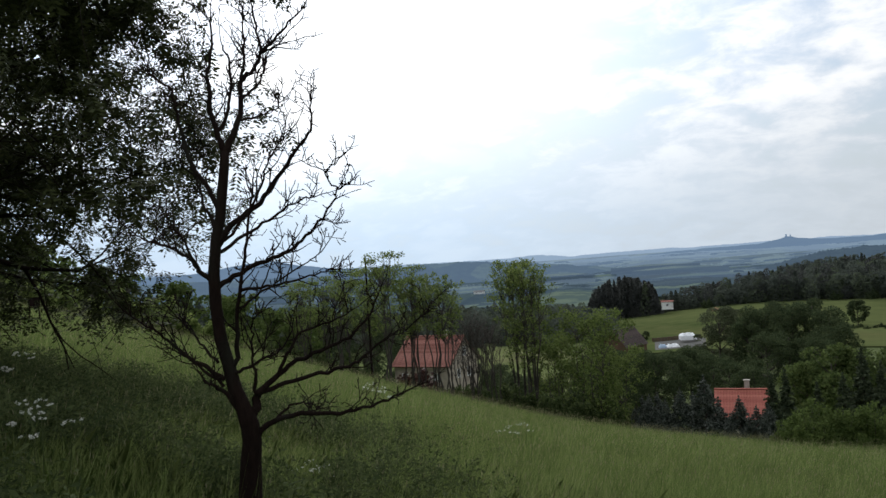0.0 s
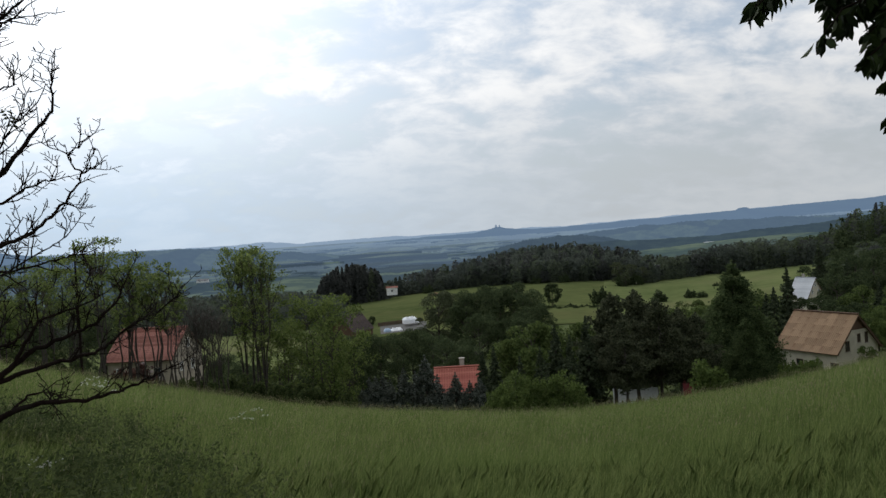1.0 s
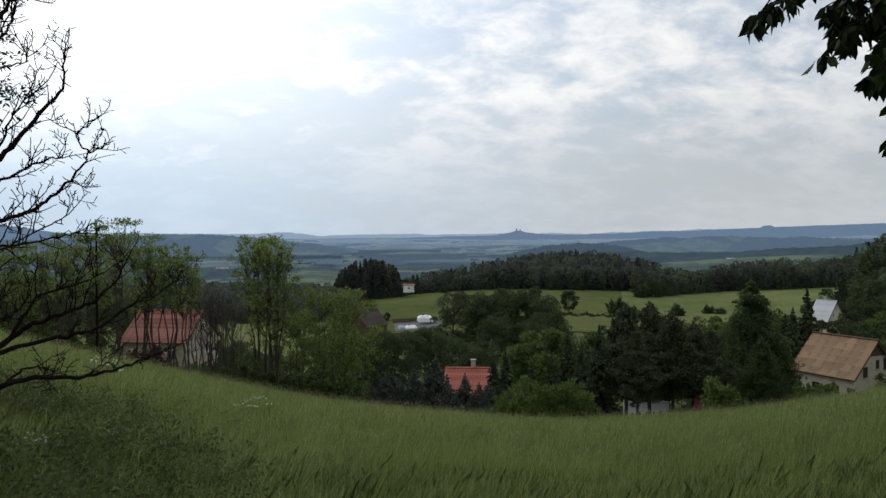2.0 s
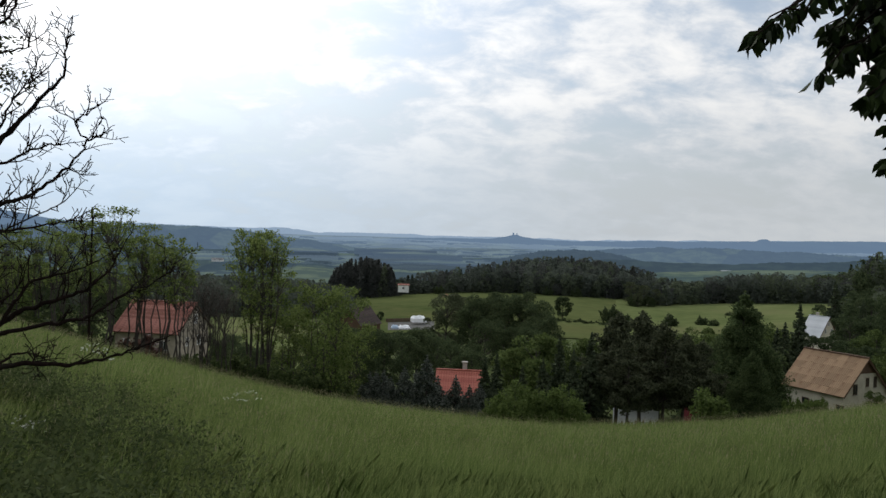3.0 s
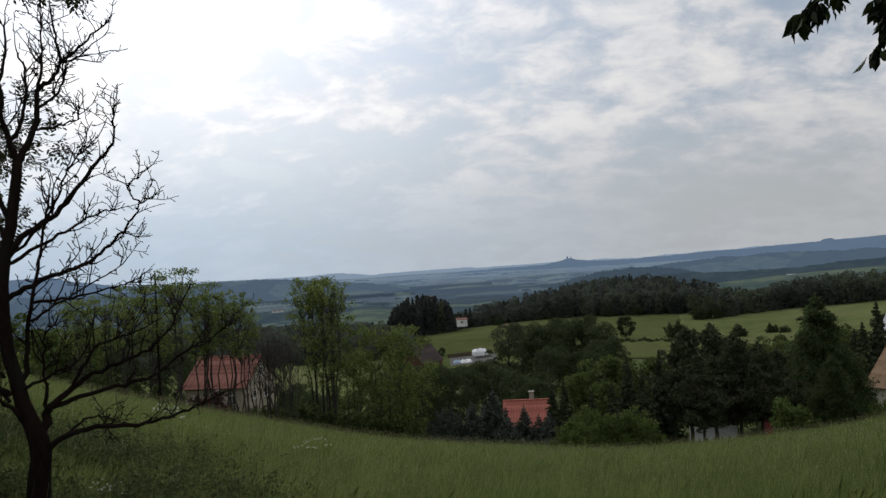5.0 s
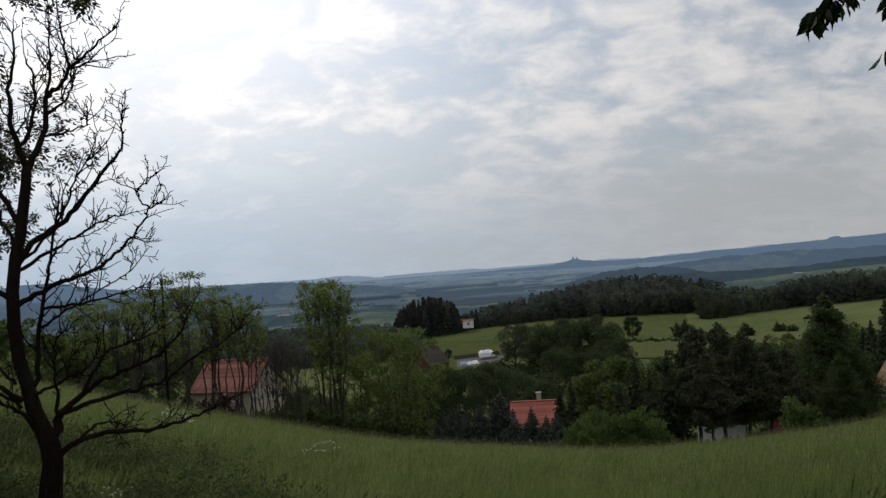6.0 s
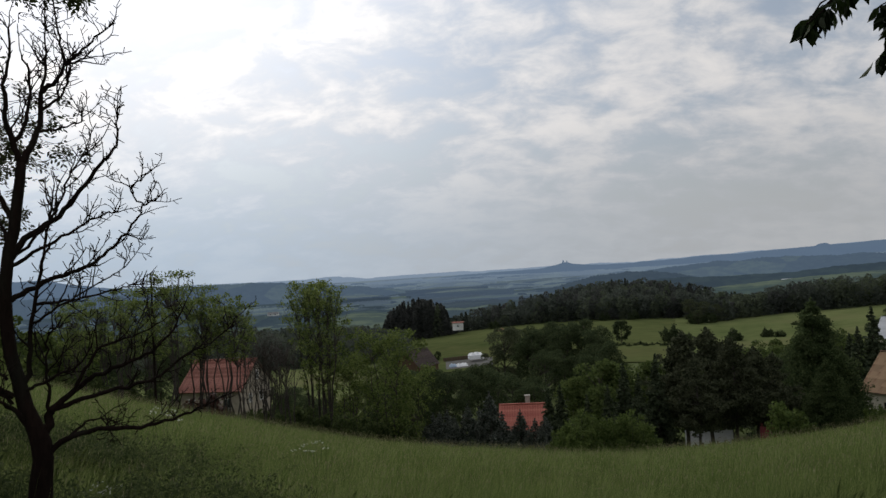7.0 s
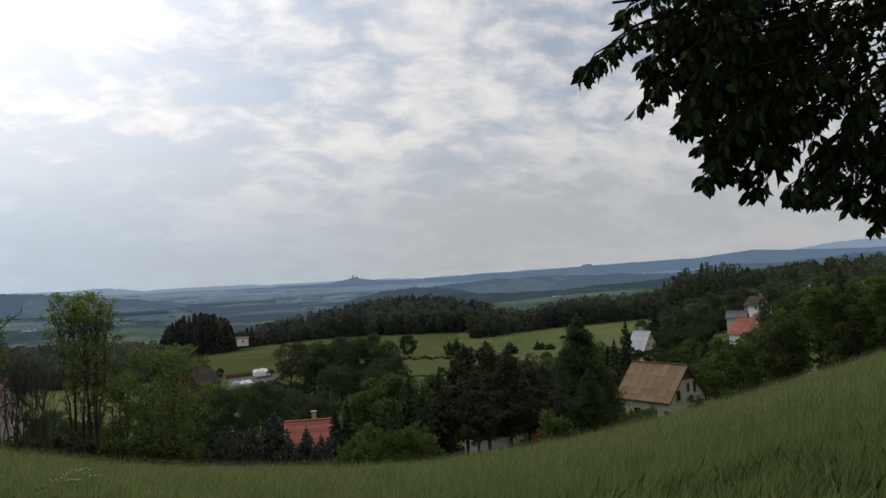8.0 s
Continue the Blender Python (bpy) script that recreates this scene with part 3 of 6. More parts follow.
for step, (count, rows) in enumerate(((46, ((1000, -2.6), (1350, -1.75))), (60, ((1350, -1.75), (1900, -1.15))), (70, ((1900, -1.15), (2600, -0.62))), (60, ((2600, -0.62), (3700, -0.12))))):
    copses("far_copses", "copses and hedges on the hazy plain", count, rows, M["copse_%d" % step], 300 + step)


# the ruined castle on its rock: a broad tower, a slim one and walls between
def castle():
    root = tagged(new("castle_ruin"), "hazy blue castle ruin with two towers on a rock", "castle")
    c = sight(-7.6, 3980, 0.47)
    root.location = c
    root.rotation_euler = (0, 0, radians(-7.5))
    for name, x0, x1, z1 in (("tower", -12, -5, 16), ("tower", 8, 13, 13), ("curtain_wall", -17, 20, 3)):
        bm = bmesh.new()
        block(bm, x0, x1, -5, 5, -14, z1)
        for e in [v for v in bm.verts if v.co.z > 0]:
            e.co.x += random.uniform(-1.6, 1.6)
            e.co.z += random.uniform(-2.5, 2.5)
        # same material as the ridge, with its painted haze glow
        part(name, from_bmesh(name, bm, M["ridge_2"]), root)


castle()

# ---------------------------------------------------------------- plants
def leaf_quads(c, size, g, flat=0.0, long=1.0, droop=0.0):
    """Leaf-shaped polygons (4 corners, kite-like) at the centres c, turned at random."""
    n = len(c)
    d = g.standard_normal((n, 3))
    d[:, 2] = d[:, 2] * (1 - flat) - droop
    d /= np.linalg.norm(d, axis=1, keepdims=True) + 1e-9
    o = g.standard_normal((n, 3))
    o -= d * (o * d).sum(1, keepdims=True)
    o /= np.linalg.norm(o, axis=1, keepdims=True) + 1e-9
    s = (size * g.uniform(0.6, 1.35, n))[:, None]
    a, b = d * s * long, o * s * 0.5
    return np.stack([c - a * 0.5, c + b - a * 0.05, c + a * 0.5, c - b - a * 0.05], 1)


def grow(tubes, tips, p, d, length, radius, level, g, spread=0.75, split=3, sides=6, up=0.15, wander=0.16):
    """Branches by recursion; tips collects places along the twigs for the leaves."""
    n = 4
    pts, rad = [p.copy()], [radius]
    q = d.normalized()
    for i in range(n):
        q = (q + Vector(g.standard_normal(3)) * wander + Vector((0, 0, up * 0.3))).normalized()
        p = p + q * length / n
        pts.append(p.copy())
        rad.append(radius * (1 - 0.62 * (i + 1) / n))
    tubes.add(pts, rad, sides if level > 1 else 4)
    if level <= 1:
        tips.extend((pts[i] for i in range(1, n + 1)))
    if level == 0:
        return
    for k in range(split):
        i = n - (k % 3)
        side = Vector(g.standard_normal(3))
        side = (side - q * side.dot(q)).normalized()
        nd = (q * (1 - spread * 0.5) + side * spread + Vector((0, 0, up))).normalized()
        grow(tubes, tips, pts[i], nd, length * g.uniform(0.6, 0.8), rad[i] * 0.72, level - 1, g, spread, split, sides, up, wander)


def broadleaf(name, label, h, crown, leaf, leaf_size, count, seed, trunk_part=0.3, stems=1, sparse=0.5, category="tree", bark=None, blobs=22, long=1.0):
    """A tree: trunk and limbs, and a crown of many small leaves in uneven clumps. crown: its half width and half height."""
    g = np.random.default_rng(seed)
    root = tagged(new(name), label, category)
    tubes, tips = Tubes(), []
    cw, ch = crown
    base_r = 0.018 * h + 0.03
    cz = h - ch
    centres = []
    for s in range(stems):
        tubes = Tubes()
        off = Vector((g.uniform(-1, 1), g.uniform(-1, 1), 0)) * (0.25 * cw if stems > 1 else 0)
        lean = Vector((off.x * 0.06 + g.uniform(-0.04, 0.04), off.y * 0.06 + g.uniform(-0.04, 0.04), 0))
        pts = [off + Vector((0, 0, -1.0))] + [off + lean * z + Vector((*(g.uniform(-1, 1, 2) * (0.05 if stems == 1 else 0.17)), z))
                                            for z in np.linspace(0.0, h * 0.84, 8)]
        rs = (base_r if stems == 1 else base_r * 0.36)
        tubes.add(pts, [rs * 1.15] + list(np.linspace(rs, rs * 0.2, 8)), 7)
        nb = max(4, blobs // stems)
        for k in range(nb):
            a = g.uniform(0, 2 * math.pi)
            # the crown's half width at this height
            zz = g.uniform(-0.92, 0.9) if stems == 1 else 0.93 - 1.75 * g.uniform() ** 1.8
            full = zz if stems == 1 else (zz - 0.2) / 1.15
            w = cw * 0.9 * (1 - full * full) ** (0.6 if stems == 1 else 0.5) * (g.uniform(0.35, 1.0) ** 0.6 if stems == 1 else g.uniform(0.5, 1.0))
            end = Vector((off.x + math.cos(a) * w, off.y + math.sin(a) * w, cz + ch * zz * 0.93))
            i = int(np.clip((end.z - 0.5 * w - 0.05 * h) / (h * 0.84) * 7 + 1, max(1, trunk_part * 7), 7))
            p = pts[i]
            midp = p.lerp(end, 0.5) + Vector((0, 0, -0.06 * w))
            if stems == 1:
                tubes.add([p, midp, end], [rs * 0.32, rs * 0.2, rs * 0.06], 5)
            else:
                twig = Tubes()
                twig.add([p, midp, end], [rs * 0.4, rs * 0.25, rs * 0.08], 4)
                part("limb", twig.mesh(name + "_limb", bark or M["bark_far"]), root)
            centres += [(end, 1.0), (p.lerp(end, 0.62), 0.75)]
        part("trunk" if stems == 1 else "stem", tubes.mesh(name + "_stem", bark or M["bark_far"]), root)
    pos = []
    if stems == 1:
        # lobes: leaves on the outer part of each, with dark hollows between
        centres = [(c, g.uniform(0.6, 1.4)) for c, w in centres if w == 1.0 or g.uniform() < 0.3]
    wsum = sum(w for _, w in centres)
    for c, w in centres:
        n = int(count * w / wsum)
        sz = cw * (0.25 * w**0.5 * g.uniform(0.8, 1.2) if stems == 1 else g.uniform(0.12, 0.23))
        q = g.standard_normal((n, 3))
        if stems == 1:
            q[:, 2] = np.abs(q[:, 2]) * np.where(g.uniform(0, 1, n) < 0.8, 1, -1)
        q /= np.linalg.norm(q, axis=1, keepdims=True)
        q *= (g.uniform(0, 1, n) ** (0.2 if stems == 1 else 0.45))[:, None] * sz * np.array([1.1, 1.1, 0.9])
        pos.append(q + np.array(c))
    pos = np.concatenate(pos)
    keep = noise_keep(pos, g, sparse if stems > 1 else sparse * 0.35, cw)
    part("crown", polys(name + "_crown", leaf_quads(pos[keep], leaf_size, g, 0.2, long), leaf), root)
    return root


def noise_keep(pos, g, sparse, cw):
    f = np.sin(pos[:, 0] * 5 / cw + pos[:, 2] * 3 / cw) + np.sin(pos[:, 1] * 6 / cw - pos[:, 2] * 4 / cw)
    return g.uniform(-2.2, 2.2, len(pos)) * (1 - sparse) + f * sparse > -1.1


def conifer(name, label, h, w, leaf, count, seed, size=0.45, bare=0.06, droop=0.25, category="tree", taper=0.95, fluff=1.0):
    """A spruce: a straight trunk with drooping tiers of twigs that thin out to the tip."""
    g = np.random.default_rng(seed)
    root = tagged(new(name), label, category)
    tubes = Tubes()
    tubes.add([(0, 0, -1), (0, 0, h * 0.5), (0, 0, h * 0.97)], [0.02 * h, 0.013 * h, 0.02], 6)
    tiers = int(h * 2.8)
    pos, per = [], []
    for i in range(tiers):
        t = i / tiers
        z = h * (bare + (0.97 - bare) * t)
        reach = w * (1 - t) ** taper + 0.08
        nb = 6 if t < 0.7 else 5
        for k in range(nb):
            a = g.uniform(0, 2 * math.pi)
            rr = reach * g.uniform(0.7, 1.12)
            end = (math.cos(a) * rr, math.sin(a) * rr, z - droop * rr + g.uniform(-0.1, 0.15))
            if t < 0.9:
                tubes.add([(0, 0, z), (end[0] * 0.5, end[1] * 0.5, z - droop * rr * 0.3), end], [0.03, 0.02, 0.008], 3)
            n = max(3, int(count * (reach / w) / (tiers * nb) * 2))
            s = g.uniform(0.12, 1, n) ** 0.7
            p = np.stack([end[0] * s, end[1] * s, z - droop * rr * s**1.4], 1)
            p += g.standard_normal((n, 3)) * np.array([0.15, 0.15, 0.11]) * (0.3 + rr / 2.5) * fluff
            pos.append(p)
    tip = np.stack([g.normal(0, 0.05, 30), g.normal(0, 0.05, 30), g.uniform(h * 0.9, h, 30)], 1)
    pos.append(tip)
    pos = np.concatenate(pos)
    part("trunk", tubes.mesh(name + "_trunk", M["bark_far"]), root)
    part("crown", polys(name + "_crown", leaf_quads(pos, size, g, 0.3, 1.2, 0.25), leaf), root)
    return root


def pine(name, label, h, w, leaf, seed, tuft=46, size=0.17, category="tree"):
    """A pine: a bare lower trunk, rising boughs and tufts of needles with gaps between them."""
    g = np.random.default_rng(seed)
    root = tagged(new(name), label, category)
    tubes = Tubes()
    pts = [Vector((g.normal(0, 0.06), g.normal(0, 0.06), z)) for z in np.linspace(-1, h * 0.95, 9)]
    tubes.add(pts, list(np.linspace(0.019 * h, 0.02, 9)), 7)
    pos = []
    for i in range(int(h * 8.5)):
        t = g.uniform(0, 1) ** 0.9
        z = h * (0.25 + 0.70 * t)
        reach = w * (1.0 - 0.9 * t**1.5) * min(1.0, 0.62 + t * 2.0) * g.uniform(0.45, 1.12)
        a = g.uniform(0, 2 * math.pi)
        rise = reach * g.uniform(0.05, 0.45)
        foot = Vector((0, 0, z))
        end = Vector((math.cos(a) * reach, math.sin(a) * reach, z + rise))
        mid_ = foot.lerp(end, 0.5) - Vector((0, 0, 0.1 * reach))
        tubes.add([foot, mid_, end], [0.05 * (1.1 - t), 0.03 * (1.1 - t), 0.01], 4)
        for k in range(max(2, int(reach * 2.6))):
            s = g.uniform(0.35, 1.03)
            c = foot * (1 - s) ** 2 + mid_ * 2 * s * (1 - s) + end * s**2
            c = np.array(c) + g.normal(0, 0.16, 3)
            pos.append(c + g.standard_normal((tuft, 3)) * np.array([0.21, 0.21, 0.14]))
    pos.append(np.array((0, 0, h * 0.95)) + g.standard_normal((60, 3)) * np.array([0.14, 0.14, 0.35]))
    part("trunk", tubes.mesh(name + "_trunk", M["bark_far"]), root)
    part("crown", polys(name + "_crown", leaf_quads(np.concatenate(pos), size, g, 0.1, 1.5, -0.2), leaf), root)
    return root


def bush(name, label, w, h, leaf, size, count, seed, category="bush"):
    """A shrub: many stems from the ground, leafy to the foot."""
    g = np.random.default_rng(seed)
    root = tagged(new(name), label, category)
    tubes = Tubes()
    pos = []
    stems = 26
    for k in range(stems):
        a, rr = g.uniform(0, 2 * math.pi), math.sqrt(g.uniform(0, 1)) * w
        top = Vector((math.cos(a) * rr, math.sin(a) * rr, h * (1 - 0.55 * (rr / w) ** 2) * g.uniform(0.6, 1.2)))
        foot = Vector((top.x * 0.35, top.y * 0.35, -0.3))
        midp = foot.lerp(top, 0.5) + Vector((top.x * 0.12, top.y * 0.12, 0))
        tubes.add([foot, midp, top], [0.035, 0.022, 0.006], 4)
        n = count // stems
        s = g.uniform(0.25, 1.04, n)[:, None]
        p = np.array(foot) * (1 - s) ** 2 + 2 * np.array(midp) * s * (1 - s) + np.array(top) * s**2
        p = p + g.standard_normal((n, 3)) * 0.17 * w * np.array([1, 1, 0.7]) * (1.15 - 0.75 * s)
        p[:, 2] = np.maximum(p[:, 2], 0.03)
        pos.append(p)
    part("stems", tubes.mesh(name + "_stems", M["bark_far"]), root)
    part("foliage", polys(name + "_foliage", leaf_quads(np.concatenate(pos), size, g, 0.1, 1.3), leaf), root)
    return root


def scatter(proto, spots, group, first=True, scale=(0.85, 1.15), seed=1, sink=0.15):
    """Puts a plant and its copies on the ground. spots: bearing, distance and, if wanted, a scale."""
    g = np.random.default_rng(seed)
    tagged(proto, group=group)
    for i, (az, r, *s) in enumerate(spots):
        k = s[0] if s else g.uniform(*scale)
        m = Matrix.Translation(ground_at(az, r, -sink)) @ Matrix.Rotation(g.uniform(0, 6.28), 4, "Z")
        if i == 0 and first:
            proto.matrix_basis = m
            base = k
        else:
            copy_thing(proto, m @ Matrix.Scale(k, 4))
    if first and spots:
        proto.matrix_basis = proto.matrix_basis @ Matrix.Scale(base, 4)


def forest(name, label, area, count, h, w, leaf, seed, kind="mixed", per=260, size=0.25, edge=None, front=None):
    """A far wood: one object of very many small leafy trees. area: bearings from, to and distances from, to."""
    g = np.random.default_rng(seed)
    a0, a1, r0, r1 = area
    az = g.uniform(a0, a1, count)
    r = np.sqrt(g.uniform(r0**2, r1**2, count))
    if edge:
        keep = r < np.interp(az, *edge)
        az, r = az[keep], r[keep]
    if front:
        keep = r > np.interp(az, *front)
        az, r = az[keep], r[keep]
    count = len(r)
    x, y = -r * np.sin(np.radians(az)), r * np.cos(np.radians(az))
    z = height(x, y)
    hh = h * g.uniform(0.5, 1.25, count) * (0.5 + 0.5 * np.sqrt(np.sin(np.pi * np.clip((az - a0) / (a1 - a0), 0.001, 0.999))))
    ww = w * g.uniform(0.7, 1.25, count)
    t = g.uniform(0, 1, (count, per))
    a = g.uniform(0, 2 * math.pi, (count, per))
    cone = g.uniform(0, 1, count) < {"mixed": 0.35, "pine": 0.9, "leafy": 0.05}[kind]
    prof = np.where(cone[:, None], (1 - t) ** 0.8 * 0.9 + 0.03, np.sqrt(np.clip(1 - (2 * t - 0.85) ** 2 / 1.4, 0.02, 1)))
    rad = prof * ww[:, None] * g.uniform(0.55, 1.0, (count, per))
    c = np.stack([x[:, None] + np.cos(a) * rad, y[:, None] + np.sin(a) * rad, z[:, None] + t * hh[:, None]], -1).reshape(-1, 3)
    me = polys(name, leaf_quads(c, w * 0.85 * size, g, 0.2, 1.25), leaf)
    kinds = (leaf, M["pine_hazy"], M["wood_olive_hazy"])
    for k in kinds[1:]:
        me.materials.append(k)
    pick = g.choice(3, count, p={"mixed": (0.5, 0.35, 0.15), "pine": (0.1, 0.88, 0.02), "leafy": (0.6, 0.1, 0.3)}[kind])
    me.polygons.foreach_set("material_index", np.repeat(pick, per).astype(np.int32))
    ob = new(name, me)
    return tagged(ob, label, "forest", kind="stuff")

# ---------------------------------------------------------------- pastures and road
def field(name, a0, a1, r0, r1, label, lift=0.35, mat=None):
    ob = new(name, polar_sheet(name, np.geomspace(r0, r1, 22), np.linspace(a0, a1, 60), lambda x, y: height(x, y) + lift, mat or M["field"]))
    return tagged(ob, label, "field", kind="structure")


field("field_1", -15.4, 7.5, 268, 475, "sloping green pasture below the dark wood")
field("field_2", -31, -15.4, 268, 475, "bright green pasture with single trees", mat=M["field_light"])
field("field_3", 3.5, 30, 112, 335, "pale green valley meadow behind the cottage", mat=M["field_light"])
field("road", 3.6, 9.5, 62, 66, "narrow grey asphalt lane below the meadow", 0.12, M["asphalt"])


# ---------------------------------------------------------------- houses
def roof_slope(L, run, rise, over, mat, thick=0.07):
    """The boarding of one slope of a roof, from the eaves (y = 0) to the ridge (y = run)."""
    bm = bmesh.new()
    prof = ((0, -thick), (0, 0), (run, rise), (run, rise - thick))
    q = [bm.verts.new((x, y, z)) for x in (-L / 2 - over, L / 2 + over) for y, z in prof]
    for f in ((0, 1, 2, 3), (7, 6, 5, 4), (0, 4, 5, 1), (1, 5, 6, 2), (2, 6, 7, 3), (3, 7, 4, 0)):
        bm.faces.new([q[k] for k in f])
    return from_bmesh("roof", bm, mat)


def course_mesh(L, width, mat):
    """One course of tiles: a row of slightly curved tiles lying on the slope."""
    bm = bmesh.new()
    n = max(6, int(L / 0.33))
    for i in range(n + 1):
        x = -L / 2 + L * i / n
        for dx, z in ((0.0, 0.03), (L / n * 0.5, 0.075)):
            if i == n and dx:
                continue
            bm.verts.new((x + dx, 0, z))
            bm.verts.new((x + dx, width * 1.1, z - 0.025))
    v = list(bm.verts)
    for k in range(0, len(v) - 2, 2):
        bm.faces.new((v[k], v[k + 2], v[k + 3], v[k + 1]))
    front = [bm.verts.new((p.co.x, 0, -0.01)) for p in v[::2]]
    for k in range(len(front) - 1):
        bm.faces.new((front[k], front[k + 1], v[2 * k + 2], v[2 * k]))
    return from_bmesh("tile_course", bm, mat)


def window(parent, x, y, z, w, h, facing, frame_mat):
    """A window with its frame, sill and panes; facing: degrees of the wall's outward side round z."""
    m = pose(x, y, z, 0, 0, facing)
    bm = bmesh.new()
    f = 0.07
    block(bm, -w / 2, -w / 2 + f, -0.06, 0.10, 0, h)
    block(bm, w / 2 - f, w / 2, -0.06, 0.10, 0, h)
    block(bm, -w / 2 + f, w / 2 - f, -0.06, 0.10, 0, f)
    block(bm, -w / 2 + f, w / 2 - f, -0.06, 0.10, h - f, h)
    block(bm, -f / 2, f / 2, -0.05, 0.10, f, h - f)
    win = part("window", from_bmesh("window", bm, frame_mat), parent, m=m)
    for sx in (-1, 1):
        x0, x1 = sorted((sx * f / 2, sx * (w / 2 - f)))
        part("pane", block_mesh("pane", M["glass"], x0, x1, -0.02, 0.0, f, h - f), win)
    part("sill", block_mesh("sill", M["brick"], -w / 2 - 0.08, w / 2 + 0.08, -0.14, 0.05, -0.08, -0.003), win)
    return win


def house(name, label, az, r, el, turn, L, W, wall_h, roof_h, wall, roof, windows=(), chimneys=(), sheets=False, over=0.45, courses=10,
          gable=None, frame_mat=None, deep=2.5):
    """A house with a saddle roof: x along the ridge, -y towards the meadow. windows: side ('front', 'left', 'right'), along, up, width, height."""
    root = tagged(new(name), label, "house")
    root.matrix_basis = Matrix.Translation(sight(az, r, el)) @ Matrix.Rotation(radians(turn), 4, "Z")
    bm = bmesh.new()
    prof = [(-W / 2, -deep), (W / 2, -deep), (W / 2, wall_h), (0, wall_h + roof_h), (-W / 2, wall_h)]
    a = [bm.verts.new((-L / 2, y, z)) for y, z in prof]
    b = [bm.verts.new((L / 2, y, z)) for y, z in prof]
    bm.faces.new(a[::-1])
    bm.faces.new(b)
    for i in range(5):
        j = (i + 1) % 5
        bm.faces.new((a[i], a[j], b[j], b[i]))
    part("wall", from_bmesh("wall", bm, wall), root)
    drop = over * roof_h / (W / 2)
    for s in (0, 180):
        m = Matrix.Rotation(radians(s), 4, "Z") @ Matrix.Translation((0, -W / 2 - over, wall_h - drop + 0.05))
        run, rise = W / 2 + over, roof_h + drop
        if sheets:
            slope = part("roof", roof_slope(L, run, rise, 0.35, M["timber"]), root, m=m)
            cols, rows = 7, 6
            length = math.hypot(run, rise)
            pitch = math.atan2(rise, run)
            sw, sl = (L + 0.8) / cols, length / rows
            bm = bmesh.new()
            ribs = 5
            line = [(-sw / 2 + 0.004 + (sw - 0.008) * k / (2 * ribs), 0.012 + 0.022 * (k % 2)) for k in range(2 * ribs + 1)]
            low = [bm.verts.new((x, 0, z)) for x, z in line]
            high = [bm.verts.new((x, sl * 1.06, z)) for x, z in line]
            edge = [bm.verts.new((x, 0, z - 0.012)) for x, z in line]
            for k in range(2 * ribs):
                bm.faces.new((low[k], low[k + 1], high[k + 1], high[k]))
                bm.faces.new((edge[k], edge[k + 1], low[k + 1], low[k]))
            me = from_bmesh("roof_sheet", bm, roof)
            for i in range(cols):
                for j in range(rows):
                    part("roof_sheet", me, slope, m=Matrix.Translation((-L / 2 - 0.4 + sw * (i + 0.5), 0, 0)) @ Matrix.Rotation(pitch, 4, "X")
                         @ Matrix.Translation((0, sl * j, 0.03)) @ Matrix.Rotation(radians(-0.7), 4, "X"))
        else:
            slope = part("roof", roof_slope(L, run, rise, 0.35, M["timber"]), root, m=m)
            length, pitch = math.hypot(run, rise), math.atan2(rise, run)
            me = course_mesh(L + 0.7, length / courses, roof)
            for j in range(courses):
                part("tile_course", me, slope, m=Matrix.Rotation(pitch, 4, "X") @ Matrix.Translation((0, length * j / courses, 0.01)))
    bm = bmesh.new()
    block(bm, -L / 2 - 0.38, L / 2 + 0.38, -0.16, 0.16, wall_h + roof_h + 0.06, wall_h + roof_h + 0.22)
    part("ridge_cap", from_bmesh("ridge_cap", bm, M["timber"] if sheets else roof, 0.04), root)
    # barge boards along the gables
    for sx in (-1, 1):
        for sy in (-1, 1):
            bm = bmesh.new()
            ln = math.hypot(W / 2 + over, roof_h + drop)
            block(bm, -0.03, 0.03, 0, ln, -0.2, 0.02)
            ang = math.atan2(roof_h + drop, W / 2 + over)
            part("barge_board", from_bmesh("barge_board", bm, M["timber"]), root,
                 m=Matrix.Rotation(0 if sy < 0 else math.pi, 4, "Z") @ Matrix.Translation((sx * (L / 2 + 0.33), -W / 2 - over, wall_h - drop + 0.03))
                 @ Matrix.Rotation(ang, 4, "X"))
    for side, along, up, w, h in windows:
        if side == "front":
            window(root, along, -W / 2, up, w, h, 0, frame_mat or M["white"])
        elif side == "right":
            window(root, L / 2, along, up, w, h, 90, frame_mat or M["white"])
        else:
            window(root, -L / 2, along, up, w, h, -90, frame_mat or M["white"])
    for along, across, top in chimneys:
        bm = bmesh.new()
        block(bm, along - 0.3, along + 0.3, across - 0.3, across + 0.3, wall_h + 0.3, wall_h + roof_h + top)
        ch = part("chimney", from_bmesh("chimney", bm, M["brick"], 0.02), root)
        bm = bmesh.new()
        block(bm, along - 0.38, along + 0.38, across - 0.38, across + 0.38, wall_h + roof_h + top + 0.003, wall_h + roof_h + top + 0.12)
        part("chimney_cap", from_bmesh("chimney_cap", bm, M["brick"], 0.02), ch)
    if gable:
        for sx in (-1, 1):
            bm = bmesh.new()
            x0 = sx * (L / 2 + 0.012)
            hgt = roof_h * 0.45
            half = (W / 2) * 0.45
            q = [bm.verts.new((x0 + d, y, z)) for d in (0, sx * 0.04) for y, z in ((-half, wall_h + roof_h - hgt), (half, wall_h + roof_h - hgt), (0, wall_h + roof_h - 0.02))]
            for f in ((0, 1, 2), (5, 4, 3), (0, 3, 4, 1), (1, 4, 5, 2), (2, 5, 3, 0)):
                bm.faces.new([q[k] for k in f])
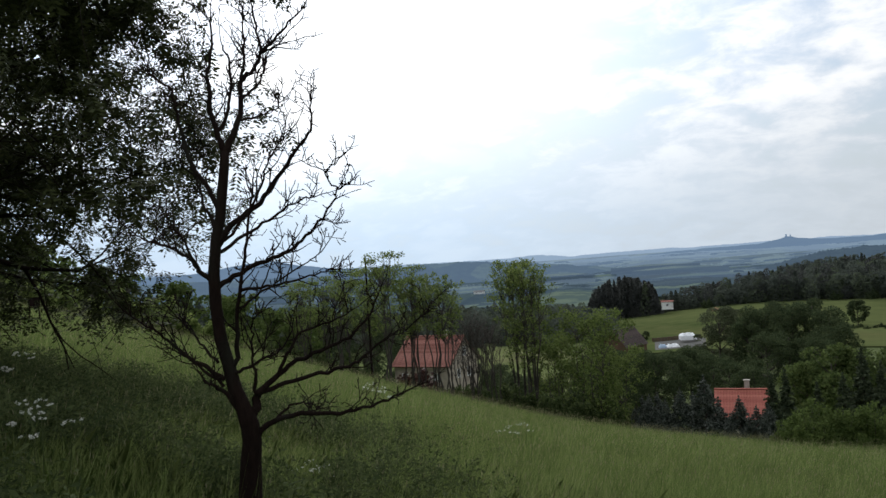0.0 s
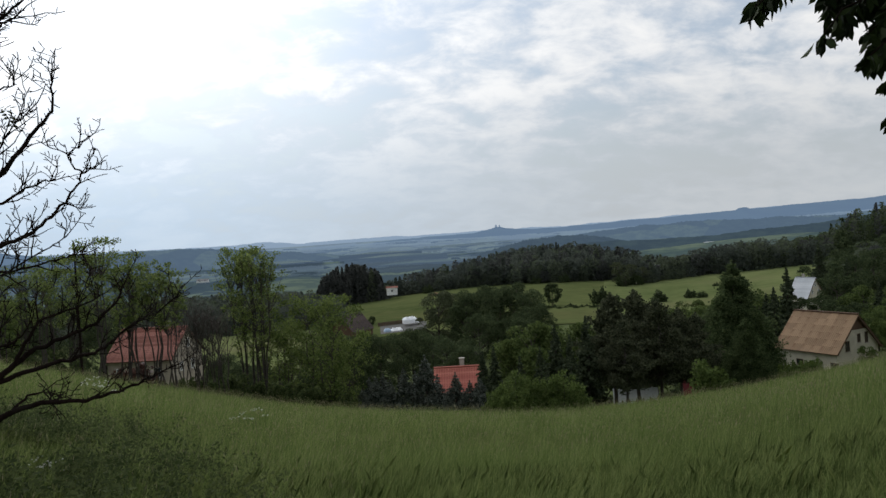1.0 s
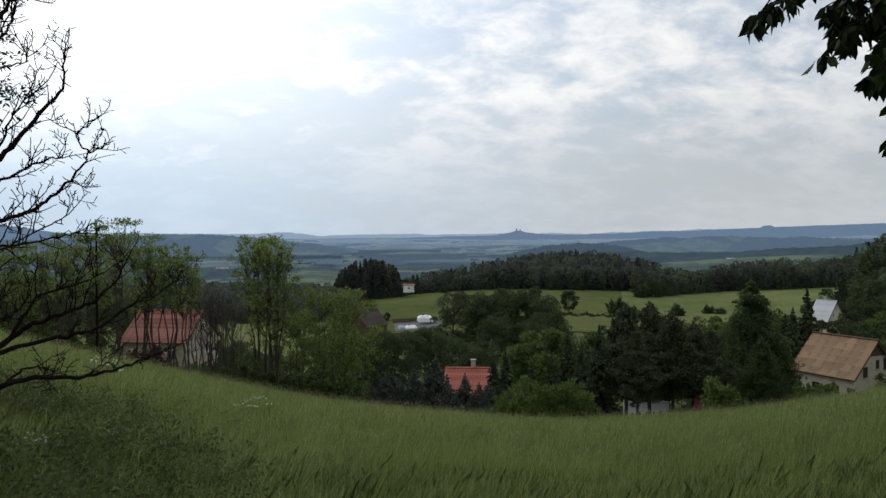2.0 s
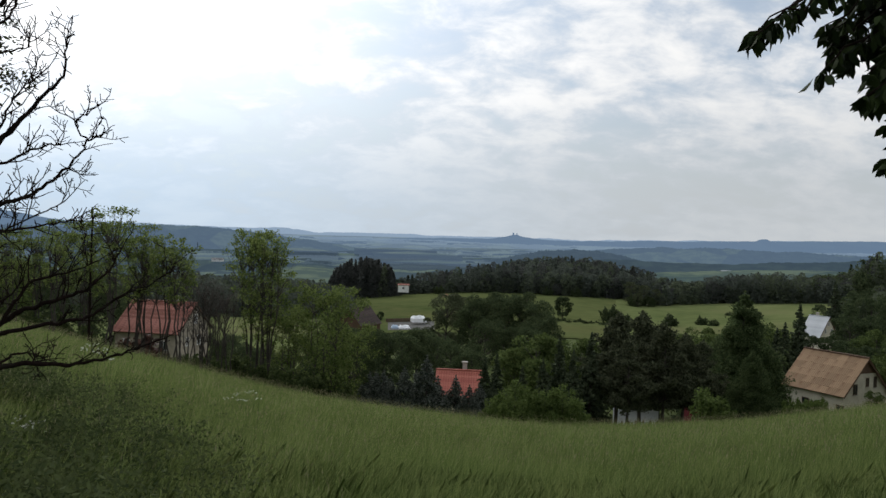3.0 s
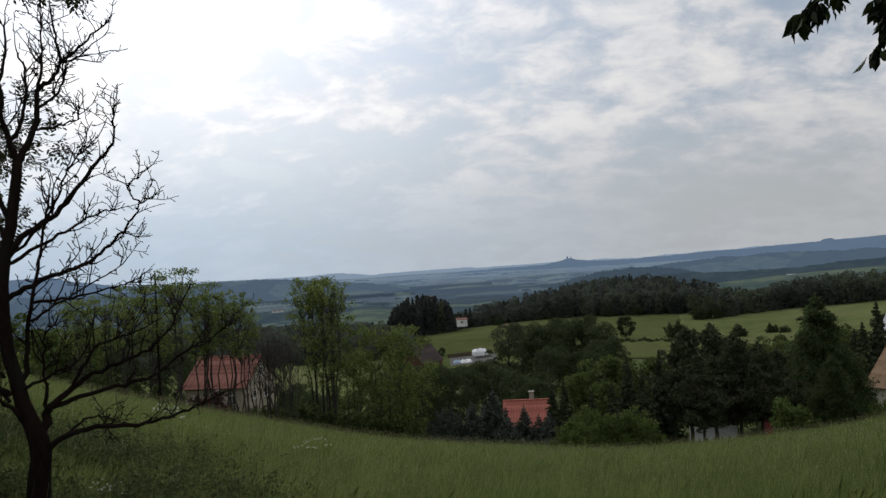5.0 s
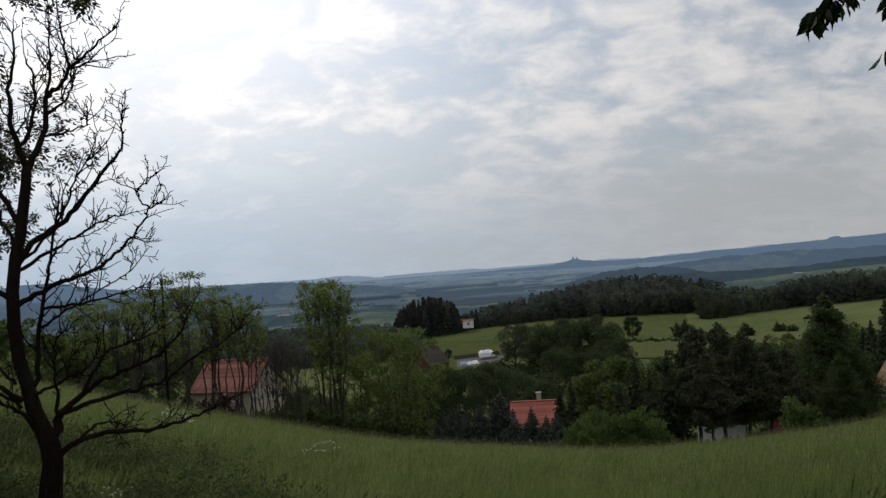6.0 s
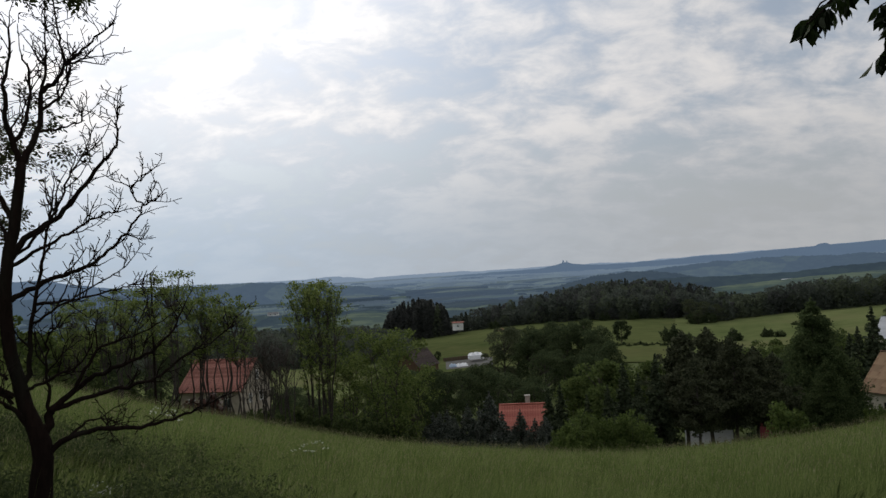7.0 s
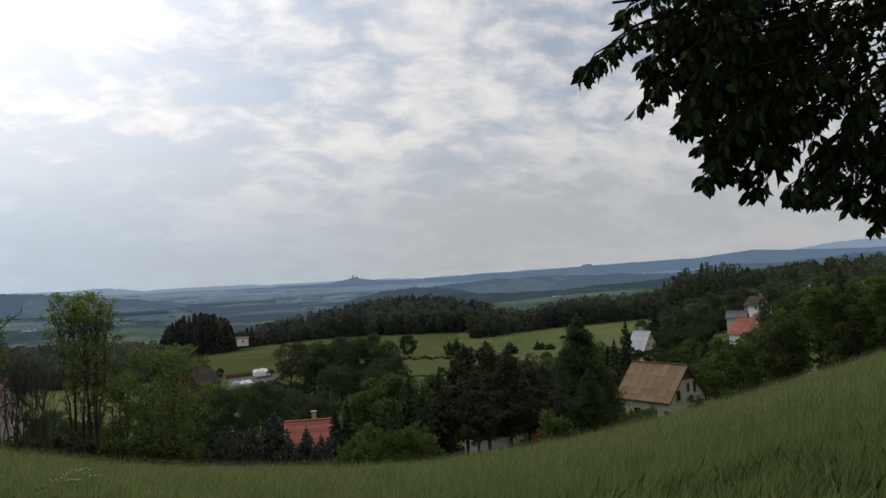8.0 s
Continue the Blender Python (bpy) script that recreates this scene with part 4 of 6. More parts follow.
            part("gable_boards", from_bmesh("gable_boards", bm, gable), root)
    return root


house("cottage", "cream cottage with a red clay tile roof behind thin trees", 18.5, 103, -9.15, -11, 8.4, 8.4, 4.0, 3.2, M["dull_plaster"], M["tile"],
      [("right", -1.6, 1.9, 0.8, 1.1), ("right", 1.4, 1.7, 0.9, 1.3), ("right", 0.4, 4.6, 0.9, 1.2), ("front", -2.6, 1.6, 0.9, 1.2), ("front", 2.4, 1.6, 0.9, 1.2), ("front", 0.2, 0.2, 1.0, 2.0)],
      [(1.4, 0.4, 0.7)], courses=16)
house("cottage", "low house with a bright red roof and grey chimney among spruces", -3.75, 98, -13.55, -6, 5.6, 7.4, 3.0, 3.2, M["cream"], M["tile_red"],
      [("front", -2, 1.0, 0.9, 1.1), ("front", 2, 1.0, 0.9, 1.1)], [(0.6, 0.9, 1.0)], courses=14)
house("farmhouse", "white house with a weathered tan sheet roof at the meadow edge", -30.4, 108, -10.52, -66, 8.4, 8.2, 2.9, 4.1, M["cream"], M["tan"],
      [("right", -2.0, 2.6, 0.8, 1.3), ("right", 0.3, 3.5, 0.6, 1.1), ("right", 1.8, 3.3, 0.6, 1.4), ("front", 3.8, 0.6, 1.0, 0.8), ("front", -1.0, 0.6, 1.0, 0.8)],
      sheets=True, gable=M["timber"], frame_mat=M["timber"])
house("house", "white gabled house with a pale metal roof beside spruces", -29.3, 232, -6.02, -66, 5.8, 7.0, 1.4, 5.0, M["cream"], M["tin"],
      [("right", -1.3, 2.0, 0.8, 1.2), ("right", 1.3, 2.0, 0.8, 1.2), ("right", 0, 4.0, 0.7, 0.9)], [(-1, 0.5, 0.9)], courses=12)
house("villa", "white villa with a steep brown roof among trees", -37.4, 270, -3.3, -80, 5.6, 6.0, 2.8, 2.7, M["white"], M["brownroof"],
      [("right", -2.2, 1.2, 1.2, 1.4), ("right", 1.6, 1.2, 1.2, 1.4), ("right", 0, 3.6, 0.9, 1.1), ("front", 2, 1.2, 1.1, 1.4), ("front", -2, 1.2, 1.1, 1.4)], [(1, 0.6, 1.0)], courses=10)
house("house", "house with a long orange tile roof below the villa", -36.6, 222, -5.2, -80, 6.4, 7.0, 2.0, 4.0, M["white"], M["tile_orange"],
      [("right", 0, 1.0, 1.2, 1.3)], [(2, 0.6, 0.8)], courses=12)
house("house", "house with a faded red tile roof beside its neighbour", -37.5, 205, -5.8, -80, 5.6, 6.8, 2.0, 3.8, M["white"], M["tile"],
      [("right", 0, 1.0, 1.2, 1.3)], courses=12)
house("outbuilding", "low outbuilding with a dark grey roof", -36.0, 240, -4.05, -45, 5.4, 4.4, 2.0, 1.8, M["cream"], M["slate"], [("front", 0, 0.8, 1, 1)], courses=8)
house("house", "distant house with a slate grey roof among tall trees", -44.8, 250, -2.5, -30, 9, 7, 2.2, 3.0, M["cream"], M["slate"], [("front", 0, 0.8, 1.2, 1.2)], courses=8)
house("house", "distant house with a brown roof half hidden by trees", -41.3, 310, -1.9, -30, 5.4, 5, 2.0, 1.8, M["cream"], M["brownroof"], [("front", 0, 0.8, 1.2, 1.2)], courses=8)
house("barn", "old barn with a steep dark brown roof", 4.2, 250, -7.0, 60, 12, 9, 1.8, 5.0, M["timber"], M["brownroof"], courses=10, deep=4)
house("pavilion", "small white hut with red roof by the dark wood", 0.9, 445, -4.05, 0, 6.4, 5, 3.4, 0.6, M["white"], M["tile"], [("front", 0, 1, 1.2, 1.2)], courses=4, deep=1)
house("farm_building", "long white farm building far down the valley", 14.9, 925, -2.12, 5, 13, 7, 1.8, 1.6, M["white"], M["slate"], [("front", -3, 0.6, 1.4, 0.9), ("front", 3, 0.6, 1.4, 0.9)], courses=5, deep=0.8)
house("house", "small white house among woods in the far valley", 16.3, 640, -3.75, 30, 6, 5, 2.2, 2.4, M["white"], M["slate"], [("front", 0, 0.8, 1.2, 1.2)], courses=5, deep=0.8)
house("house", "pale house with a grey roof in the far valley", 19.4, 915, -2.12, -20, 8, 6, 2.0, 2.0, M["white"], M["slate"], [("front", 0, 0.6, 1.2, 1.0)], courses=5, deep=0.8)
house("garden_shed", "small red garden shed under the trees", -21.6, 92, -11.75, 35, 2.6, 2.4, 1.4, 1.1, M["redpaint"], M["redpaint"], courses=5)
house("house", "white distant building on the plain", -23.1, 1020, -1.75, 0, 13, 7, 1.8, 1.2, M["white"], M["tin"], courses=4, deep=6)


# ---------------------------------------------------------------- white tarpaulins by the farm
def foil_heap(name, label, az, r, el, w, d, h, mat, seed, crumple=0.45, category="tarpaulin"):
    g = np.random.default_rng(seed)
    n, m = 22, 14
    lumps = g.uniform(-crumple, crumple, (n, m))
    v, f = [], []
    for i in range(n):
        for j in range(m):
            u, t = i / (n - 1) * 2 - 1, j / (m - 1) * 2 - 1
            edge = max(0.0, 1 - max(abs(u), abs(t)) ** 4)
            z = h * edge ** 0.5 * (0.75 + 0.25 * math.sin(u * 5 + seed) * math.cos(t * 3)) + h * lumps[i // 2, j // 2] * edge
            v.append((u * w / 2, t * d / 2, z))
    for i in range(n - 1):
        for j in range(m - 1):
            f.append((i * m + j, (i + 1) * m + j, (i + 1) * m + j + 1, i * m + j + 1))
    k = len(v)
    v += [(x, y, -1.5) for x, y in ((-w / 2, -d / 2), (w / 2, -d / 2), (w / 2, d / 2), (-w / 2, d / 2))]
    c = [0, (n - 1) * m, n * m - 1, m - 1]
    edges = [[i * m for i in range(n)], [(n - 1) * m + j for j in range(m)], [i * m + m - 1 for i in range(n - 1, -1, -1)], [j for j in range(m - 1, -1, -1)]]
    for e, (p, q) in zip(edges, ((0, 1), (1, 2), (2, 3), (3, 0))):
        f.append(tuple(e) + (k + q, k + p))
    ob = new(name, solid(name, v, f, mat))
    ob.matrix_basis = Matrix.Translation(sight(az, r, el)) @ Matrix.Rotation(radians(10), 4, "Z")
    return tagged(ob, label, category)


foil_heap("tarpaulin", "stack of bales under a white foil cover", -0.35, 300, -6.15, 5.8, 4.6, 0.75, M["foil"], 1, 0.9)
foil_heap("tarpaulin", "crumpled white foil cover lying by the farm bank", 0.75, 285, -6.9, 4.4, 4, 0.75, M["foil"], 2, 0.9)
foil_heap("tarpaulin", "pale blue crumpled foil cover on a heap", 1.45, 285, -6.9, 2.6, 3, 0.8, M["bluefoil"], 3, 0.5)
foil_heap("earth_heap", "rounded heap of orange-brown earth in the pasture", -2.75, 430, -4.65, 11, 8, 3.6, M["heap"], 4, 0.02, "heap")
field("farm_apron", -1.6, 2.0, 278, 309, "grey worn concrete apron in front of the silage wall", 0.38, M["apron"])


def silage_wall():
    """A low wall of dark boards between posts behind the tarpaulins."""
    root = tagged(new("silage_wall"), "low wall of dark brown boards behind the white tarpaulins", "wall")
    a, b = ground_at(2.15, 310, 0.3), ground_at(-1.3, 310, 0.3)
    root.matrix_basis = Matrix.Translation(a) @ Matrix.Rotation(math.atan2(b.y - a.y, b.x - a.x), 4, "Z")
    n, long = 9, (b - a).xy.length
    step = long / n
    for i in range(n):
        x, z = i * step, (b.z - a.z) * i / n
        part("post", block_mesh("post", M["timber"], x - 0.12, x + 0.12, -0.14, 0.14, z - 0.8, z + 1.75, bevel=0.02), root)
        for k in range(4):
            part("board", block_mesh("board", M["soil"], x + 0.13, x + step - 0.13, -0.05, 0.05, z - 0.5 + 0.53 * k, z + 0.5 + 0.53 * k - 0.5, bevel=0.01), root)


silage_wall()


# ---------------------------------------------------------------- small things by the lane and in the meadow
M["concrete"] = material("pale_concrete", (0.46, 0.47, 0.49), (0.62, 0.63, 0.65), 0.9, 0.6, 8, 0.2)
field("yard", -19.6, -15.0, 82, 92, "pale concrete yard under the pines", 0.12, M["concrete"])


def yard_wall():
    """A low wall of pale concrete panels between posts at the back of the yard."""
    root = tagged(new("garden_wall"), "low wall of pale concrete panels behind the pines", "wall")
    a, b = sight(-15.6, 84, -13.05), sight(-18.9, 84, -12.9)
    root.matrix_basis = Matrix.Translation(a) @ Matrix.Rotation(math.atan2(b.y - a.y, b.x - a.x), 4, "Z")
    n, long = 7, (b - a).xy.length
    step = long / n
    for i in range(n):
        x, z = i * step, (b.z - a.z) * i / n
        part("panel", block_mesh("panel", M["concrete"], x + 0.075, x + step - 0.075, -0.05, 0.05, z - 0.9, z + 1.25, bevel=0.01), root)
        part("post", block_mesh("post", M["concrete"], x - 0.07, x + 0.07, -0.07, 0.07, z - 0.9, z + 1.35, bevel=0.01), root)


yard_wall()


def yard_fence():
    """Dark posts with two rails in front of the yard."""
    root = tagged(new("fence"), "dark wooden post fence in front of the yard", "fence")
    a, b = ground_at(-15.2, 78), ground_at(-18.8, 78)
    n = 8
    for i in range(n):
        p = a.lerp(b, i / (n - 1))
        part("post", block_mesh("post", M["timber"], -0.06, 0.06, -0.06, 0.06, -0.4, 1.25, bevel=0.01), root, m=Matrix.Translation(p))
    for h in (0.5, 1.05):
        t = Tubes()
        t.add([a + Vector((0, -0.09, h)), b + Vector((0, -0.09, h))], [0.035, 0.035], 6)
        part("rail", t.mesh("rail", M["timber"]), root)


yard_fence()


def raised_hide():
    """A small wooden seat on legs at the meadow's brow."""
    root = tagged(new("raised_hide"), "small dark wooden raised hide on legs in the grass", "hunting stand")
    root.matrix_basis = Matrix.Translation(ground_at(46.0, 30)) @ Matrix.Rotation(radians(45), 4, "Z") @ Matrix.Scale(0.66, 4)
    for sx in (-1, 1):
        for sy in (-1, 1):
            t = Tubes()
            t.add([(sx * 0.34, sy * 0.3, -0.4), (sx * 0.2, sy * 0.2, 1.2)], [0.04, 0.035], 7)
            part("leg", t.mesh("leg", M["bark"]), root)
        t = Tubes()
        t.add([(sx * 0.27, -0.26, 0.45), (sx * 0.27, 0.26, 0.45)], [0.025, 0.025], 6)
        part("brace", t.mesh("brace", M["bark"]), root)
    part("seat", block_mesh("seat", M["bark"], -0.28, 0.28, -0.28, 0.28, 1.2, 1.26, bevel=0.01), root)
    part("backrest", block_mesh("backrest", M["bark"], -0.28, 0.28, 0.22, 0.27, 1.27, 1.75, bevel=0.01), root)


raised_hide()
pole = tagged(new("wooden_pole"), "weathered dark wooden pole standing among the slender trees", "pole")
pole.location = ground_at(23.4, 60)
tb = Tubes()
tb.add([(0, 0, -1), (0, 0, 6), (0.05, 0, 10.5)], [0.10, 0.085, 0.065], 8)
part("shaft", tb.mesh("shaft", M["bark"]), pole)

# ---------------------------------------------------------------- the bare tree in the meadow
def bare_tree():
    g = np.random.default_rng(11)
    root = tagged(new("bare_tree"), "leafless young fruit tree with lichen-grey twigs in long grass", "tree")
    foot = polar(30.42, 6.1)
    side = Vector((math.cos(radians(30.42)), math.sin(radians(30.42)), 0))      # to the right as one faces the tree
    back = Vector((-math.sin(radians(30.42)), math.cos(radians(30.42)), 0))
    foot = foot + side * 0.11
    foot.z = float(height(foot.x, foot.y)[0])
    root.location = foot

    def at(x, z, d=0.0):
        return side * x + back * d + Vector((0, 0, z))

    trunk = Tubes()
    twigs = Tubes()

    def twig(p, d, length, radius, level):
        """A sinuous twig; level 2 bears side twigs, level 1 short spurs."""
        n = 6 if level else 2
        pts, rad = [p.copy()], [radius]
        q = d.normalized()
        for i in range(n):
            q = (q + Vector(g.standard_normal(3)) * (0.17 if level else 0.15) + Vector((0, 0, 0.06))).normalized()
            p = p + q * length / n
            pts.append(p.copy())
            rad.append(max(radius * (1 - 0.65 * (i + 1) / n), 0.0032))
        twigs.add(pts, rad, 4 if level else 3)
        if not level:
            return
        for k in range(int(length * (9 if level == 2 else 14)) + 1):
            t = g.uniform(0.15, 1.0) * n
            i = min(int(t), n - 1)
            q = (pts[i + 1] - pts[i]).normalized()
            s = Vector(g.standard_normal(3))
            s = (s - q * s.dot(q)).normalized()
            long = length * g.uniform(0.35, 0.7) if level == 2 else g.uniform(0.02, 0.07)
            twig(pts[i].lerp(pts[i + 1], t - i), q * 0.5 + s + Vector((0, 0, 0.15)), long, radius * 0.55, level - 1)

    def limb(way, r0, r1, depth=0.0, bare=0.3, twig_len=0.26, dense=8.0, start=0.0):
        """A limb along the places of way (across, up), leaning back by depth at its end, bearing knotty twigs on its outer part."""
        m = len(way)
        ctl = [at(x, z, start + depth * k / (m - 1)) for k, (x, z) in enumerate(way)]
        ctl = [ctl[0] * 2 - ctl[1]] + ctl + [ctl[-1] * 2 - ctl[-2]]
        pts, steps = [], 4
        for k in range(m - 1):
            a, b, c, d = ctl[k:k + 4]
            for q in range(steps):
                t = q / steps
                pts.append((b * 2 + (c - a) * t + (a * 2 - b * 5 + c * 4 - d) * t**2 + (b * 3 - a - c * 3 + d) * t**3) * 0.5
                           + Vector(g.standard_normal(3)) * 0.006 * (k + q > 0))
        pts.append(ctl[-2])
        n = len(pts) - 1
        long = sum((pts[k + 1] - pts[k]).length for k in range(n))
        trunk.add(pts, [r0 + (r1 - r0) * (k / n) ** 0.8 for k in range(n + 1)], 7)
        if not dense:
            return
        for k in range(int(long * dense) + 2):
            t = bare + (1 - bare) * g.uniform(0, 1) ** 0.75
            i = min(int(t * n), n - 1)
            p = pts[i].lerp(pts[i + 1], t * n - i)
            q = (pts[i + 1] - pts[i]).normalized()
            s = Vector(g.standard_normal(3))
            s = (s - q * s.dot(q)).normalized()
            twig(p, q * 0.6 + s * 0.8 + Vector((0, 0, 0.3)), twig_len * g.uniform(0.4, 1.3) * (1.25 - 0.5 * t), 0.0062 * (1.3 - 0.6 * t), 2 if g.uniform() < 0.75 else 1)
        for k in range(int(long * 24)):
            t = g.uniform(0.1, 1) * n
            i = min(int(t), n - 1)
            twig(pts[i].lerp(pts[i + 1], t - i), Vector(g.standard_normal(3)) + Vector((0, 0, 0.3)), g.uniform(0.02, 0.07), 0.006, 0)
        twig(pts[-1], pts[-1] - pts[-2], 0.22, 0.005, 1)

    # the stem, forking low
    stem = [(-0.15, -0.45), (-0.17, 0.12), (-0.16, 0.42), (-0.14, 0.61), (-0.13, 0.78), (-0.11, 0.94), (-0.12, 1.06), (-0.16, 1.19), (-0.21, 1.33), (-0.25, 1.54), (-0.29, 1.71), (-0.31, 1.96), (-0.31, 2.20), (-0.28, 2.45), (-0.24, 2.61), (-0.22, 2.77), (-0.19, 2.98), (-0.18, 3.10)]
    trunk.add([at(x, z) for x, z in stem], [0.123, 0.097, 0.090, 0.085, 0.078, 0.071, 0.071, 0.058, 0.054, 0.047, 0.046, 0.044, 0.043, 0.040, 0.039, 0.038, 0.035, 0.034], 11)
    # the crown above the upper fork
    limb([(-0.18, 3.10), (-0.23, 3.25), (-0.26, 3.42), (-0.27, 3.61), (-0.27, 3.70), (-0.23, 3.90), (-0.23, 4.11)], 0.026, 0.0071, 0.05, 0.22, dense=8)
    limb([(-0.18, 3.08), (-0.10, 3.25), (-0.05, 3.40), (-0.03, 3.63), (0.07, 3.73), (0.13, 3.85), (0.23, 3.96), (0.35, 4.09), (0.48, 4.23)], 0.027, 0.0056, 0.05, 0.22, dense=8)
    limb([(-0.23, 3.25), (-0.15, 3.37), (-0.12, 3.51), (-0.11, 3.76), (-0.15, 3.91)], 0.018, 0.0071, 0.05, 0.22, dense=8)
    limb([(-0.04, 3.49), (0.07, 3.58), (0.14, 3.71), (0.16, 3.78)], 0.013, 0.0043, 0.05, 0.22, dense=8)
    limb([(-0.03, 3.63), (0.00, 3.80), (0.01, 4.01), (0.01, 4.27)], 0.013, 0.0043, 0.05, 0.22, dense=8)
    limb([(0.13, 3.85), (0.11, 4.01), (0.08, 4.20), (0.08, 4.44)], 0.013, 0.0043, 0.05, 0.22, dense=8)
    limb([(0.13, 3.85), (0.27, 3.92), (0.41, 3.96)], 0.010, 0.0030, 0.05, 0.22, dense=8)
    limb([(-0.05, 3.33), (0.10, 3.37), (0.23, 3.44), (0.24, 3.48)], 0.010, 0.0030, 0.05, 0.22, dense=8)
    # boughs to the right, from the middle of the stem
    limb([(-0.29, 2.40), (-0.13, 2.58), (0.05, 2.71), (0.20, 2.90), (0.34, 3.09), (0.44, 3.22), (0.48, 3.35), (0.48, 3.50)], 0.027, 0.0056, 0.00, 0.22, dense=8)
    limb([(-0.29, 2.34), (-0.07, 2.46), (0.11, 2.58), (0.27, 2.68), (0.40, 2.73), (0.48, 2.75)], 0.016, 0.0043, 0.15, 0.22, dense=8)
    limb([(-0.28, 2.36), (-0.06, 2.61), (0.05, 2.78), (0.12, 2.98), (0.22, 3.13), (0.31, 3.22)], 0.013, 0.0034, -0.15, 0.22, dense=8)
    limb([(-0.28, 2.10), (-0.12, 2.19), (0.07, 2.27), (0.25, 2.33), (0.38, 2.44), (0.51, 2.57), (0.60, 2.69), (0.65, 2.79), (0.74, 2.82)], 0.022, 0.0043, 0.05, 0.22, dense=8)
    limb([(0.65, 2.79), (0.59, 2.85), (0.57, 2.94), (0.64, 2.99), (0.71, 3.06)], 0.008, 0.0030, 0.05, 0.22, dense=8, start=0.044)
    limb([(-0.23, 1.41), (-0.18, 1.61), (-0.17, 1.79), (-0.12, 2.09), (-0.07, 2.36), (-0.03, 2.58), (0.01, 2.81)], 0.022, 0.0071, -0.15, 0.22, dense=8)
    limb([(-0.12, 2.06), (0.06, 2.07), (0.24, 2.10), (0.43, 2.14), (0.58, 2.18)], 0.013, 0.0043, 0.25, 0.22, dense=8, start=-0.075)
    limb([(-0.14, 1.93), (0.02, 2.03), (0.13, 2.10), (0.36, 2.23), (0.47, 2.30)], 0.011, 0.0034, -0.14, 0.22, dense=8, start=-0.063)
    # the right-hand fork and its boughs
    limb([(-0.12, 1.06), (-0.07, 1.18), (-0.05, 1.29)], 0.045, 0.0282, 0.05, 1.00, dense=0)
    limb([(-0.06, 1.28), (-0.06, 1.42), (-0.07, 1.59), (-0.06, 1.77), (-0.02, 1.91)], 0.016, 0.0043, -0.10, 0.22, dense=8)
    limb([(-0.05, 1.29), (0.11, 1.41), (0.26, 1.50), (0.48, 1.57), (0.66, 1.64), (0.83, 1.80), (0.93, 1.99)], 0.026, 0.0056, 0.10, 0.25, dense=8)
    limb([(0.11, 1.41), (0.20, 1.59), (0.30, 1.72), (0.51, 1.78), (0.72, 1.88)], 0.016, 0.0043, -0.20, 0.22, dense=8)
    limb([(-0.03, 1.29), (0.15, 1.34), (0.48, 1.39), (0.68, 1.42), (0.84, 1.52), (1.02, 1.62), (1.23, 1.71), (1.39, 1.86)], 0.021, 0.0034, 0.25, 0.20, dense=8)
    limb([(-0.11, 0.94), (0.05, 1.07), (0.25, 1.11), (0.49, 1.09), (0.68, 1.10), (0.86, 1.15), (1.02, 1.20), (1.19, 1.26)], 0.026, 0.0051, -0.15, 0.12, dense=6)
    limb([(0.05, 1.07), (0.18, 1.16), (0.31, 1.16), (0.41, 1.09)], 0.013, 0.0034, 0.20, 0.22, dense=8)
    limb([(-0.26, 1.41), (-0.13, 1.48), (0.01, 1.55), (0.13, 1.60), (0.21, 1.72)], 0.016, 0.0043, -0.25, 0.22, dense=8)
    # boughs to the left
    limb([(-0.31, 2.12), (-0.41, 2.22), (-0.46, 2.30), (-0.56, 2.38), (-0.67, 2.44), (-0.79, 2.48), (-0.89, 2.56)], 0.022, 0.0043, 0.10, 0.22, dense=8)
    limb([(-0.41, 2.23), (-0.47, 2.37), (-0.52, 2.49), (-0.59, 2.57)], 0.013, 0.0043, -0.15, 0.22, dense=8)
    limb([(-0.23, 2.64), (-0.31, 2.82), (-0.41, 3.00), (-0.48, 3.25), (-0.51, 3.44), (-0.54, 3.57), (-0.63, 3.66), (-0.71, 3.71)], 0.022, 0.0056, 0.05, 0.22, dense=8)
    limb([(-0.26, 2.51), (-0.35, 2.69), (-0.39, 2.87), (-0.44, 3.05), (-0.51, 3.22)], 0.016, 0.0043, 0.20, 0.22, dense=8)
    limb([(-0.28, 1.41), (-0.41, 1.52), (-0.55, 1.64), (-0.67, 1.77), (-0.77, 1.85), (-0.91, 1.97)], 0.021, 0.0043, -0.15, 0.22, dense=8)
    limb([(-0.29, 1.36), (-0.46, 1.53), (-0.60, 1.62), (-0.73, 1.70)], 0.014, 0.0043, 0.20, 0.22, dense=8)
    limb([(-0.19, 1.15), (-0.27, 1.31), (-0.34, 1.38), (-0.41, 1.45)], 0.022, 0.0085, -0.20, 0.60, dense=8)
    limb([(-0.32, 1.54), (-0.42, 1.65), (-0.51, 1.78), (-0.61, 1.88)], 0.013, 0.0043, 0.25, 0.22, dense=8)
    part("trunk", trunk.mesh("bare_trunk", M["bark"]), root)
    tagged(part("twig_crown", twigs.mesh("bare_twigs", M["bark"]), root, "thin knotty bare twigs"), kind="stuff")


bare_tree()


